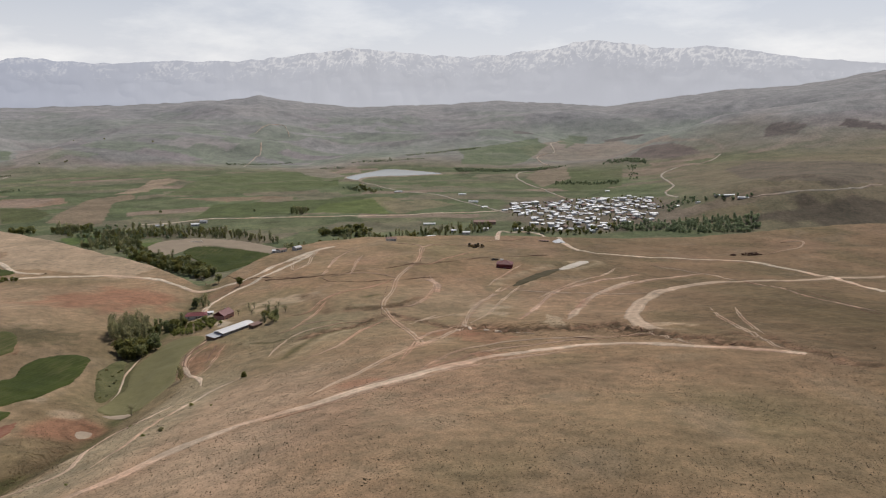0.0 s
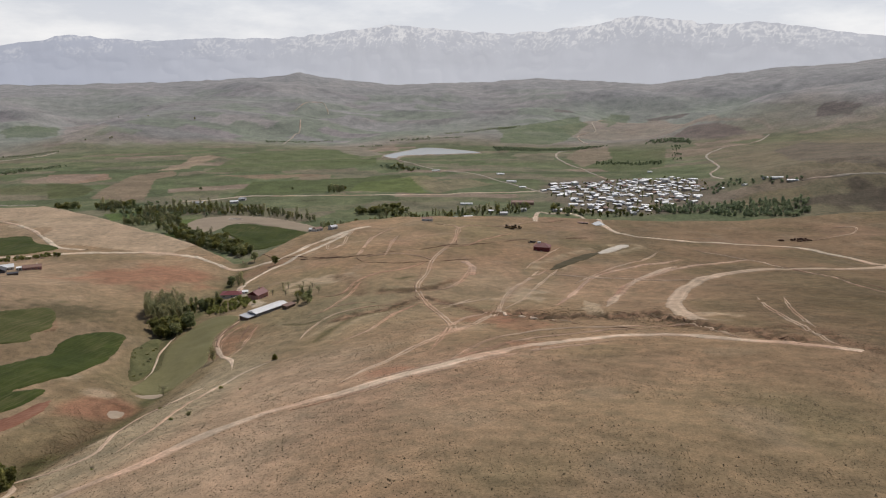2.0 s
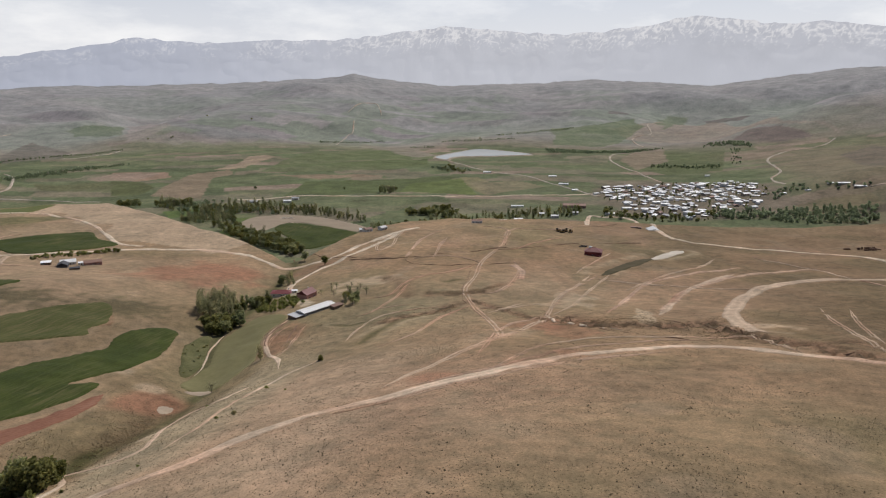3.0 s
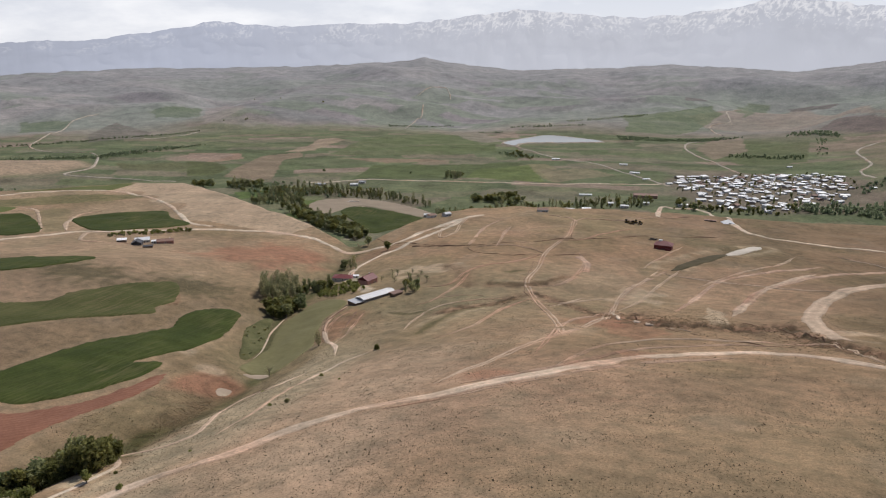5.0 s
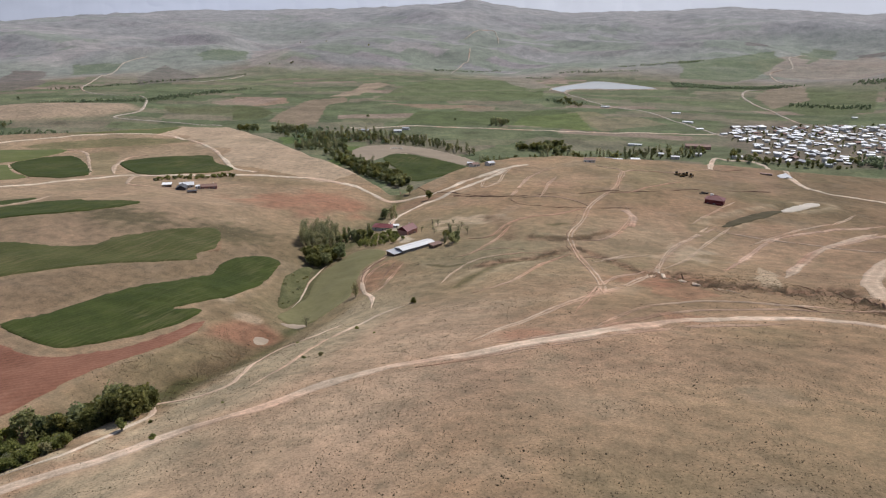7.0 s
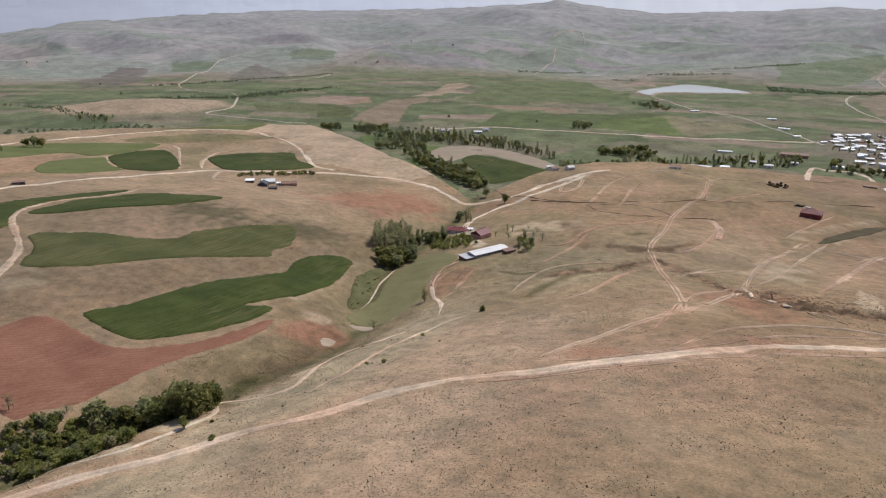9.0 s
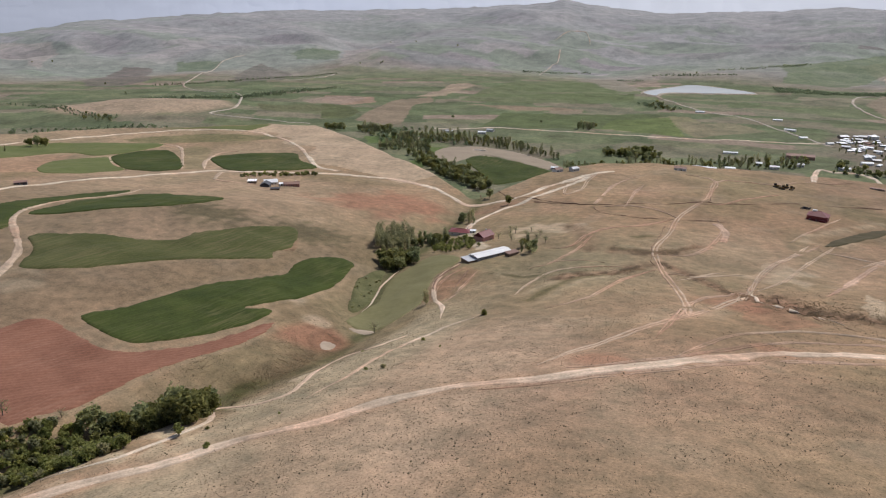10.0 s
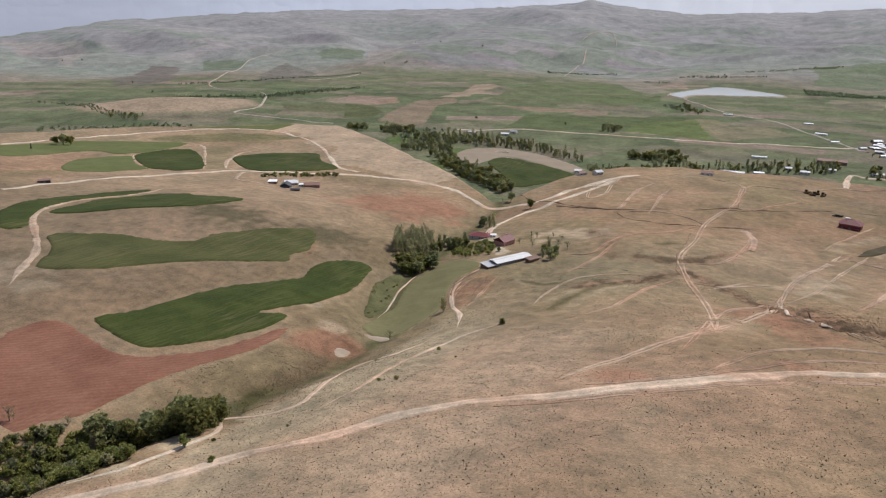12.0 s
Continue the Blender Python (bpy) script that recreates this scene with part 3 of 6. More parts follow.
def soil(x, y, z):
    """Base colour of the ground, by what grows or lies there, with haze and some shade painted in."""
    r = np.hypot(x, y)

    def paint(under, colour, amount):
        a = np.clip(amount, 0, 1)[:, None]
        return under * (1 - a) + np.array(colour) * a

    c = np.tile(np.array([0.290, 0.206, 0.140]), (len(x), 1))
    c = paint(c, (0.228, 0.182, 0.120), smooth(-0.2, 0.5, wavy(x, y, 110, 20)) * 0.6)
    c = paint(c, (0.335, 0.230, 0.168), smooth(0.0, 0.7, wavy(x, y, 85, 21)) * 0.7)
    c = paint(c, (0.180, 0.158, 0.096), smooth(0.15, 0.7, wavy(x, y, 45, 22)) * 0.45)
    # pinkish bare slope below the track
    c = paint(c, (0.345, 0.245, 0.185), 0.85 * np.exp(-((x + 45) / 60) ** 2 - ((y - 215) / 60) ** 2))
    c = paint(c, (0.345, 0.238, 0.176), 0.5 * np.exp(-((x + 45) / 32) ** 2 - ((y - 345) / 38) ** 2))
    c = paint(c, (0.30, 0.235, 0.175), smooth(0.35, 0.8, wavy(x, y, 20, 23)) * 0.5)
    # pale sward on the far bank and the bare dome
    west = 1 - smooth(-320, -200, x)
    c = paint(c, (0.335, 0.262, 0.196), west * smooth(-0.6, 0.2, wavy(x, y, 130, 24)) * 0.55)
    # grey-green flanks of the ravine
    d, s = near_line(x, y, RAVINE, 90)
    c = paint(c, (0.215, 0.182, 0.118), np.exp(-(d / 26) ** 2) * 0.6 * (r < 700))
    c = paint(c, (0.060, 0.075, 0.030), np.exp(-(d / 4.5) ** 2) * 0.75 * (r < 700))
    c = paint(c, (0.205, 0.184, 0.124), np.exp(-((x + 80) / 60) ** 2 - ((y - 425) / 80) ** 2) * 0.9)
    c = paint(c, (0.275, 0.222, 0.160), np.exp(-((x - 5) / 60) ** 2 - ((y - 500) / 70) ** 2) * 0.6)
    # olive flank in the east
    c = paint(c, (0.128, 0.100, 0.062), 0.92 * np.exp(-((x - 250) / 130) ** 2 - ((y - 370) / 190) ** 2))
    # ground farther east darkened to match the view's dimmer right edge
    c = c * (1 - 0.14 * smooth(100, 210, x) * (1 - smooth(820, 980, y)))[:, None]
    # rough pale bank above the stream path
    d, s = near_line(x, y, BANK_PATH, 40)
    c = paint(c, (0.47, 0.395, 0.295), 0.9 * np.exp(-(d / 9) ** 2) * smooth(-0.15, 0.5, wavy(x, y, 8, 73) + 0.5 * wavy(x, y, 3, 74)) * (y < 330))
    c = paint(c, (0.455, 0.362, 0.285), 0.7 * inside(x + 26 * wavy(x, y, 70, 105), y + 22 * wavy(x, y, 45, 116), BARE_HILL))
    c = paint(c, (0.155, 0.150, 0.082), 0.8 * (inside(x, y, STRIP_A) | inside(x, y, STRIP_B)))
    c = paint(c, (0.340, 0.225, 0.165), 0.7 * inside(x, y, [(-660, 444), (-746, 498), (-746, 569), (-718, 592), (-682, 543), (-631, 489)]))
    c = paint(c, (0.215, 0.185, 0.115), 0.7 * inside(x, y, [(-538, 584), (-648, 696), (-648, 720), (-620, 716), (-560, 637), (-522, 594)]))
    # washed white gap in the gully and red earth beside it
    c = paint(c, (0.43, 0.355, 0.275), 0.7 * inside(x + 2 * wavy(x, y, 8, 106), y, [(69, 442), (77, 426), (72, 378), (60, 369)]))
    c = paint(c, (0.315, 0.180, 0.125), 0.6 * inside(x + 3 * wavy(x, y, 10, 107), y, [(12, 392), (22, 384), (32, 368), (42, 345), (26, 327), (12, 340)]))
    # broken red cut below the barn
    c = paint(c, (0.285, 0.170, 0.115), (0.30 + 0.25 * wavy(x, y, 10, 114)) * inside(x + 5 * wavy(x, y, 9, 108), y + 5 * wavy(x, y, 12, 115), [(-150, 420), (-154, 397), (-150, 378), (-138, 353), (-129, 352), (-132, 385), (-136, 410)]))
    # grey dry bank between the stream path and the track
    c = paint(c, (0.400, 0.305, 0.235), 0.6 * smooth(-118, -105, x) * (1 - smooth(-60, -30, x)) * (1 - smooth(280, 350, y)))
    c = paint(c, (0.350, 0.298, 0.222), 0.75 * smooth(-138, -128, x) * (1 - smooth(-112, -92, x)) * (1 - smooth(300, 380, y)))
    # green ditch and the worn brown slope above it
    d, s = near_line(x, y, WORN_SLOPE, 40)
    c = paint(c, (0.150, 0.108, 0.070), 0.85 * np.exp(-((d + 2 * wavy(x, y, 7, 96)) / 7.5) ** 2))
    d, s = near_line(x, y, DITCH, 30)
    c = paint(c, (0.070, 0.068, 0.030), 0.9 * np.exp(-((d + 2 * wavy(x, y, 6, 97)) / 5.0) ** 2))
    # grassy gullies with a pale washed lip
    for line, wide in GRASSY:
        d, s = near_line(x, y, line, 40)
        d = d + 1.5 * wavy(x, y, 8, 102)
        c = paint(c, (0.345, 0.285, 0.205), 0.65 * np.exp(-((d - 1.8 * wide) / (0.8 * wide)) ** 2) * smooth(-0.4, 0.3, wavy(x, y, 15, 103)))
        c = paint(c, (0.105, 0.096, 0.052), 0.85 * np.exp(-(d / wide) ** 2))
    # brown turned margin at the end of a wheat field, pale yard of the farm
    c = paint(c, (0.200, 0.112, 0.072), 0.8 * inside(x, y, [(-284, 404), (-277, 419), (-253, 391), (-249, 380), (-255, 372), (-267, 383)]))
    c = paint(c, (0.46, 0.40, 0.33), 0.85 * inside(x, y, [(-190, 505), (-184, 524), (-166, 500), (-156, 471), (-146, 460), (-155, 455), (-167, 472)]))
    # pale thrown-up rim of the dug basin
    d, s = near_line(x, y, BASIN, 60)
    c = paint(c, (0.41, 0.335, 0.245), 0.8 * np.exp(-((d - 13) / 5.5) ** 2) * smooth(-0.5, 0.3, wavy(x, y, 10, 98)))
    # trodden margins of the fields
    for loop in FIELD_LOOPS:
        near = np.where((x > min(p[0] for p in loop) - 9) & (x < max(p[0] for p in loop) + 9) & (y > min(p[1] for p in loop) - 9) & (y < max(p[1] for p in loop) + 9))[0]
        d, s = from_line(x[near], y[near], loop + loop[:1])
        c[near] = paint(c[near], (0.37, 0.285, 0.205), 0.5 * np.exp(-((d - 1.5) / 2.0) ** 2))
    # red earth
    for cx, cy, rx, ry, a in ((-285, 560, 60, 55, 0.8), (14, 378, 30, 24, 0.75), (-30, 252, 16, 12, 0.7), (22, 292, 14, 9, 0.7), (-168, 287, 15, 18, 0.8), (-10, 620, 130, 90, 0.16), (-141, 379, 11, 30, 0.4), (-200, 615, 30, 25, 0.35)):
        spread = np.exp(-((x - cx) / rx) ** 2 - ((y - cy) / ry) ** 2)
        c = paint(c, (0.31, 0.165, 0.118), a * smooth(0.25, 0.8, spread + 0.3 * wavy(x, y, 16, 25)))
    # shade of the pit's far wall, painted as a dark line on its rim
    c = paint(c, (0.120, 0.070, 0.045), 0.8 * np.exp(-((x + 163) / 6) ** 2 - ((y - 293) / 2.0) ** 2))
    # pale stony scars
    for cx, cy, rx, ry in ((-120, 520, 30, 28), (-350, 240, 46, 20), (-136, 228, 5, 7), (-305, 240, 20, 14), (-200, 315, 9, 14), (-175, 300, 9, 9), (30, 470, 22, 26), (112, 372, 40, 14)):
        spread = np.exp(-((x - cx) / rx) ** 2 - ((y - cy) / ry) ** 2)
        c = paint(c, (0.42, 0.34, 0.26), 0.75 * smooth(0.4, 0.8, spread + 0.45 * wavy(x, y, 9, 26)))
    # bare reddish verges of the tracks
    for line, wide, amount in VERGES:
        d, s = near_line(x, y, line, 3 * wide)
        ragged = np.exp(-((d + 0.3 * wide * wavy(x, y, 9, 79)) / wide) ** 2)
        c = paint(c, (0.375, 0.262, 0.192), amount * ragged * (0.75 + 0.35 * wavy(x, y, 14, 80)))
    # west of the ravine the view's edge falloff is painted in; plateau top darkened too
    dull = 0.32 * (1 - smooth(-250, -135, x)) * (1 - 0.8 * smooth(330, 520, y)) + 0.20 * smooth(-20, 110, x) * smooth(470, 620, y)
    c = c * (1 - dull)[:, None]
    c = c * (1 - 0.05 * smooth(-90, -40, x) * (1 - smooth(260, 360, y)))[:, None]
    # scrub on steep places
    for cx, cy, rx, ry in ((-262, 420, 32, 26), (-330, 395, 45, 22), (70, 372, 50, 10)):
        spread = np.exp(-((x - cx) / rx) ** 2 - ((y - cy) / ry) ** 2)
        c = paint(c, (0.105, 0.095, 0.060), 0.75 * smooth(0.35, 0.8, spread + 0.4 * wavy(x, y, 6, 27)))
    c = c * np.array([0.985, 0.965, 0.90])
    # the river plain: strips of crop, sward and plough
    brink = np.interp(np.degrees(np.arctan2(-x, y)), BRINK_AZ, BRINK_R)
    on_plain = smooth(brink + 15, brink + 50, r) * (1 - smooth(2150, 2650, r + 150 * wavy(x, y, 300, 28)))
    chance = np.where(x + 120 * wavy(x, y, 500, 70) < -260, parcels(x, y, 170, 52, 24), parcels(x, y, 210, 46, 6))
    kinds = np.array([(0.070, 0.104, 0.034), (0.098, 0.134, 0.048), (0.150, 0.150, 0.084), (0.082, 0.118, 0.040), (0.122, 0.150, 0.062), (0.240, 0.192, 0.138), (0.090, 0.128, 0.044),
                      (0.105, 0.136, 0.054), (0.165, 0.152, 0.092), (0.078, 0.112, 0.038), (0.112, 0.142, 0.056), (0.150, 0.152, 0.086), (0.134, 0.148, 0.070), (0.094, 0.122, 0.048)])
    strips = kinds[np.minimum((chance * len(kinds)).astype(int), len(kinds) - 1)]
    # thin haze over the plain put into the crop colours: greyer, slightly bluer
    strips = 0.84 * strips + 0.16 * np.array([0.215, 0.190, 0.160]) + np.array([0.004, 0.0, 0.012])
    strips = strips * (1 + 0.16 * wavy(x, y, 45, 29) + 0.10 * wavy(x, y, 12, 71))[:, None]
    for loop, colour in PLAIN_PATCHES:
        strips = np.where(inside(x, y, loop)[:, None], np.array(colour) * (1 + 0.12 * wavy(x, y, 30, 72))[:, None], strips)
    dry = smooth(430, 620, x + 80 * wavy(x, y, 200, 30)) * (1 - smooth(1700, 2200, y))
    strips = paint(strips, (0.185, 0.155, 0.110), dry * 0.85)
    dome = hump(x, y, -1150, 1100, 165, 115, 1.0, 38)
    strips = paint(strips, (0.315, 0.245, 0.180), smooth(0.25, 0.4, dome))
    a = on_plain[:, None]
    c = c * (1 - a) + strips * a
    # hills beyond the plain: grey-brown slopes, fields in the folds, paled by painted haze
    on_hills = smooth(2150, 2650, r + 150 * wavy(x, y, 300, 28))
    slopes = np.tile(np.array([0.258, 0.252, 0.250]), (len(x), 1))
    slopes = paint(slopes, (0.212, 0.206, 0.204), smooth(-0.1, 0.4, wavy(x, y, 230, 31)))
    # shaded hill faces, painted as broad darker patches
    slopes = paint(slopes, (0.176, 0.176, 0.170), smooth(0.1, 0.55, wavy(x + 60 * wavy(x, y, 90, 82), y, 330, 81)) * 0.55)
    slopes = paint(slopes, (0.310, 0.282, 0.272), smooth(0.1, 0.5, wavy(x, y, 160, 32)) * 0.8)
    fields = parcels(x, y, 230, 80, -14)
    slopes = paint(slopes, (0.165, 0.200, 0.140), ((fields > 0.5) & (z < 160)) * 0.85 * smooth(-0.35, 0.0, wavy(x, y, 400, 33)))
    slopes = paint(slopes, (0.225, 0.200, 0.205), (fields < 0.12) * 0.9)
    slopes = paint(slopes, (0.180, 0.215, 0.160), smooth(-0.1, 0.4, wavy(x, y, 520, 35)) * 0.65 * (z < 130))
    # haze in the colour: paler and bluer the higher the slope
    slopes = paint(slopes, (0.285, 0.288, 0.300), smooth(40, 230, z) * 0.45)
    bits = parcels(x + 40 * wavy(x, y, 150, 104), y, 150, 55, 33)
    slopes = slopes * (1 + 0.22 * (bits - 0.5))[:, None]
    # more haze in the colour, growing with distance
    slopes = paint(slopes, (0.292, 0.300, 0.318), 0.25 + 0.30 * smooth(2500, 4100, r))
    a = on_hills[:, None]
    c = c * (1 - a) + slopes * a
    far = np.where(r > 1050)[0]
    for loop, colour, cover in FAR_PATCHES:
        fx, fy = x[far] + 22 * wavy(x[far], y[far], 130, 99), y[far] + 22 * wavy(x[far], y[far], 130, 100)
        c[far] = paint(c[far], colour, cover * inside(fx, fy, loop) * (1 + 0.15 * wavy(fx, fy, 60, 101)))
    # trodden ground between the village houses
    town_ground = np.exp(-((x - 285) / 175) ** 4 - ((y - 1300) / 205) ** 4)
    c = paint(c, (0.165, 0.140, 0.110), 0.9 * smooth(0.3, 0.6, town_ground + 0.2 * wavy(x, y, 50, 36)))
    # worn banks: broken red-brown earth along the gullies
    for line, wide, deep in GULLIES:
        d, s = near_line(x, y, line, 5 * wide)
        ragged = np.exp(-((d + 2.5 * wavy(x, y, 6, 37)) / (1.2 * wide)) ** 2)
        c = paint(c, (0.235, 0.148, 0.100), deep * ragged)
        c = paint(c, (0.070, 0.054, 0.034), deep * ragged * smooth(-0.1, 0.4, wavy(x, y, 3.5, 38) + 0.4 * wavy(x, y, 9, 39)))
    # dark scrub on the knoll east of the village
    knoll = np.exp(-((x - 665) / 130) ** 2 - ((y - 1125) / 62) ** 2)
    c = paint(c, (0.085, 0.072, 0.058), 0.85 * smooth(0.3, 0.6, knoll + 0.35 * wavy(x, y, 30, 34)))
    c = paint(c, (0.165, 0.140, 0.088), 0.7 * inside(x + 12 * wavy(x, y, 40, 109), y, [(386, 1166), (470, 1213), (555, 1203), (555, 1158), (492, 1143), (429, 1125)]))
    return c


# ---- the ground: one sheet, finest where the camera passes nearest ----
def sheet(name, verts, faces, material, smooth_shade=True):
    me = bpy.data.meshes.new(name)
    verts, faces = np.asarray(verts, np.float32), np.asarray(faces, np.int32)
    n, k = faces.shape
    me.vertices.add(len(verts))
    me.vertices.foreach_set("co", verts.ravel())
    me.loops.add(n * k)
    me.loops.foreach_set("vertex_index", faces.ravel())
    me.polygons.add(n)
    me.polygons.foreach_set("loop_start", np.arange(0, n * k, k, dtype=np.int32))
    me.polygons.foreach_set("use_smooth", np.full(n, smooth_shade))
    me.update(calc_edges=True)
    me.materials.append(material)
    return me


def tint(me, colours, rough_share=1.0):
    att = me.color_attributes.new("soil", "FLOAT_COLOR", "POINT")
    full = np.ones((len(me.vertices), 4), np.float32)
    full[:, :3] = colours
    full[:, 3] = rough_share
    att.data.foreach_set("color", full.ravel())


def grid_faces(rows, cols, wrap=False):
    i, j = np.meshgrid(np.arange(rows - 1), np.arange(cols if wrap else cols - 1), indexing="ij")
    a, b = i * cols + j, i * cols + (j + 1) % cols
    return np.stack([a, b, b + cols, a + cols], -1).reshape(-1, 4)


ring, rings = 25.0, [0.3, 5.0, 10.0, 15.0, 20.0, 25.0]
while ring < 4930:
    ring += min(max(ring * (0.0056 if ring < 900 else 0.0065), 0.85), 15.0)
    rings.append(ring)
fine = np.arange(-38, 66.01, 0.17)
round_about = np.concatenate([np.arange(-180, -38, 3.0), fine, np.arange(68, 180, 3.0)])
RR, AA = np.meshgrid(np.array(rings), np.radians(round_about), indexing="ij")
gx, gy = -RR * np.sin(AA), RR * np.cos(AA)
gz = height(gx, gy)
verts = np.stack([gx.ravel(), gy.ravel(), gz.ravel()], 1)
ground_mesh = sheet("ground", verts, grid_faces(len(rings), len(round_about), True)[:, ::-1], steppe)
# grain fades with distance too, for the low contrast of haze
tufted = ((0.2 + 0.8 * smooth(-190, -130, gx) * (1 - smooth(330, 520, gy))) * (1 - smooth(1100, 2300, RR))).ravel()
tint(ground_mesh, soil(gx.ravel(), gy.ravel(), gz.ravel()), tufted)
ground = tagged(new("ground", ground_mesh), "dry brown steppe slopes falling to a green valley", "ground", kind="structure")


# ---- ribbons and patches laid on the ground ----
def curve_through(points, step, closed=False):
    """Points at even steps along a smooth curve through the given ones."""
    p = [np.array(q, float) for q in points]
    n, out = len(p), []
    for i in range(n if closed else n - 1):
        if closed:
            a, b, c, d = p[i - 1], p[i], p[(i + 1) % n], p[(i + 2) % n]
        else:
            a, b, c, d = p[max(i - 1, 0)], p[i], p[i + 1], p[min(i + 2, n - 1)]
        m = max(2, int(np.hypot(*(c - b)) / step))
        for s in np.arange(m) / m:
            out.append(0.5 * (2 * b + (c - a) * s + (2 * a - 5 * b + 4 * c - d) * s * s + (3 * b - a - 3 * c + d) * s ** 3))
    if not closed:
        out.append(p[-1])
    return np.array(out)


def ribbon(line, across, closed=False):
    """Plan places across a line: offsets is a list of metres to its left."""
    if closed:
        way = np.roll(line, -1, 0) - np.roll(line, 1, 0)
    else:
        way = np.gradient(line, axis=0)
    way = way / np.maximum(np.hypot(way[:, 0], way[:, 1]), 1e-6)[:, None]
    side = np.stack([-way[:, 1], way[:, 0]], 1)
    return line[:, None, :] + side[:, None, :] * np.asarray(across)[..., None]


def lift(x, y):
    return 0.10 + 0.0006 * np.hypot(x, y)


worn_earth = (0.535, 0.425, 0.332)
far_gravel = (0.40, 0.36, 0.31)
gravel, earth_pale, earth_red = (0.58, 0.49, 0.395), (0.450, 0.350, 0.268), (0.405, 0.292, 0.222)


def road(name, colour, width, points, label):
    """A worn track: pale ruts, a duller crown, and ragged edges that run into the ground."""
    line = curve_through(points, 3.0 if width < 5.8 else 8.0)
    wide = width * (0.5 + 0.13 * wavy(line[:, 0], line[:, 1], 17, 40) + 0.10 * wavy(line[:, 0], line[:, 1], 6, 41))
    along = np.concatenate([[0], np.cumsum(np.hypot(*np.diff(line, axis=0).T))])
    if width < 4.5:
        wide = wide * np.clip(np.minimum(along, along[-1] - along) / 22, 0.12, 1)
    shares = np.array([-1.25, -1.0, -0.62, -0.25, 0.25, 0.62, 1.0, 1.25])
    rise = [-0.3, 0.6, 0.9, 1.0, 1.0, 0.9, 0.6, -0.3]
    if width < 3.5 and colour not in (gravel, worn_earth):
        shares, rise = np.array([-1.05, -0.9, -0.45, -0.3, 0.3, 0.45, 0.9, 1.05]), [-0.3, 0.8, 0.8, -0.3, -0.3, 0.8, 0.8, -0.3]
    plan = ribbon(line, shares[None, :] * wide[:, None])
    x, y = plan[..., 0].ravel(), plan[..., 1].ravel()
    up = np.tile(np.array(rise), len(line)) * lift(x, y)
    up = up - 0.5 * lift(x, y) * np.clip(wavy(x, y, 9, 77) + 0.7 * wavy(x, y, 4, 78) - 0.5, 0, 1) * (1 if colour == gravel else 4 if width < 4.1 else 2 if width < 5 else 1)
    me = sheet(name, np.stack([x, y, height(x, y) + up], 1), grid_faces(len(line), 8)[:, ::-1], track_earth)
    dull = np.tile(np.array([0.70, 0.84, 1.06, 0.90, 0.90, 1.06, 0.84, 0.70]), len(line)) * (1 + 0.16 * wavy(x, y, 11, 42) + 0.10 * wavy(x, y, 3.5, 76))
    reddish = smooth(0.0, 0.5, wavy(x, y, 45, 83) + 0.3 * wavy(x, y, 12, 84))[:, None] * (width < 6)
    tint(me, np.array(colour)[None, :] * dull[:, None] * (1 - reddish * np.array([0.04, 0.15, 0.19])))
    return tagged(new(name, me), label, "road", kind="structure")


def bank(tall, points, label="low cut bank of dug red-brown earth"):
    """A steep, crumbling bank of dug earth."""
    line = curve_through(points, 2.0)
    x0, y0 = line[:, 0], line[:, 1]
    tall_here = tall * np.clip(0.55 + 0.9 * wavy(x0, y0, 12, 43) + 0.45 * wavy(x0, y0, 4, 44), 0.05, 1.5)
    line = line + np.stack([wavy(x0, y0, 7, 45), wavy(x0, y0, 7, 46)], 1) * 0.9
    shares = np.array([-1.15, -0.55, -0.2, 0.25, 0.7, 1.5])
    plan = ribbon(line, shares[None, :] * tall_here[:, None])
    x, y = plan[..., 0].ravel(), plan[..., 1].ravel()
    rise = np.array([-0.25, 0.35, 0.95, 1.0, 0.5, -0.25])[None, :] * tall_here[:, None]
    me = sheet("earth_bank", np.stack([x, y, height(x, y) + rise.ravel()], 1), grid_faces(len(line), 6)[:, ::-1], dug_earth, False)
    return tagged(new("earth_bank", me), label, "bank", kind="structure")


def patch(name, mat_, tall, points, cell):
    """A field: a raised sheet that follows the land inside a smooth outline, with its rim closed to the ground."""
    loop = curve_through(points, max(cell, 4.0), True)
    loop = loop + 0.6 * np.stack([wavy(loop[:, 0], loop[:, 1], 9, 47), wavy(loop[:, 0], loop[:, 1], 9, 48)], 1)
    lo, hi = loop.min(0) - cell, loop.max(0) + cell
    xs, ys = np.arange(lo[0], hi[0] + cell, cell), np.arange(lo[1], hi[1] + cell, cell)
    X, Y = np.meshgrid(xs, ys, indexing="ij")
    x, y = X.ravel(), Y.ravel()
    within = inside(x, y, loop)
    quads = grid_faces(len(xs), len(ys))
    quads = quads[within[quads].any(1)]
    used = np.unique(quads)
    again = np.full(len(x), -1)
    again[used] = np.arange(len(used))
    quads, x, y, within = again[quads], x[used].copy(), y[used].copy(), within[used]
    out = np.where(~within)[0]
    ends = np.roll(loop, -1, 0) - loop
    for i in out:
        s = np.clip(((x[i] - loop[:, 0]) * ends[:, 0] + (y[i] - loop[:, 1]) * ends[:, 1]) / np.maximum((ends ** 2).sum(1), 1e-9), 0, 1)
        q = loop + ends * s[:, None]
        j = np.hypot(q[:, 0] - x[i], q[:, 1] - y[i]).argmin()
        x[i], y[i] = q[j]
    z = height(x, y) + tall + 0.6 * lift(x, y)
    z[out] -= tall + 0.9 * lift(x[out], y[out]) + 0.1
    return sheet(name, np.stack([x, y, z], 1), quads, mat_)


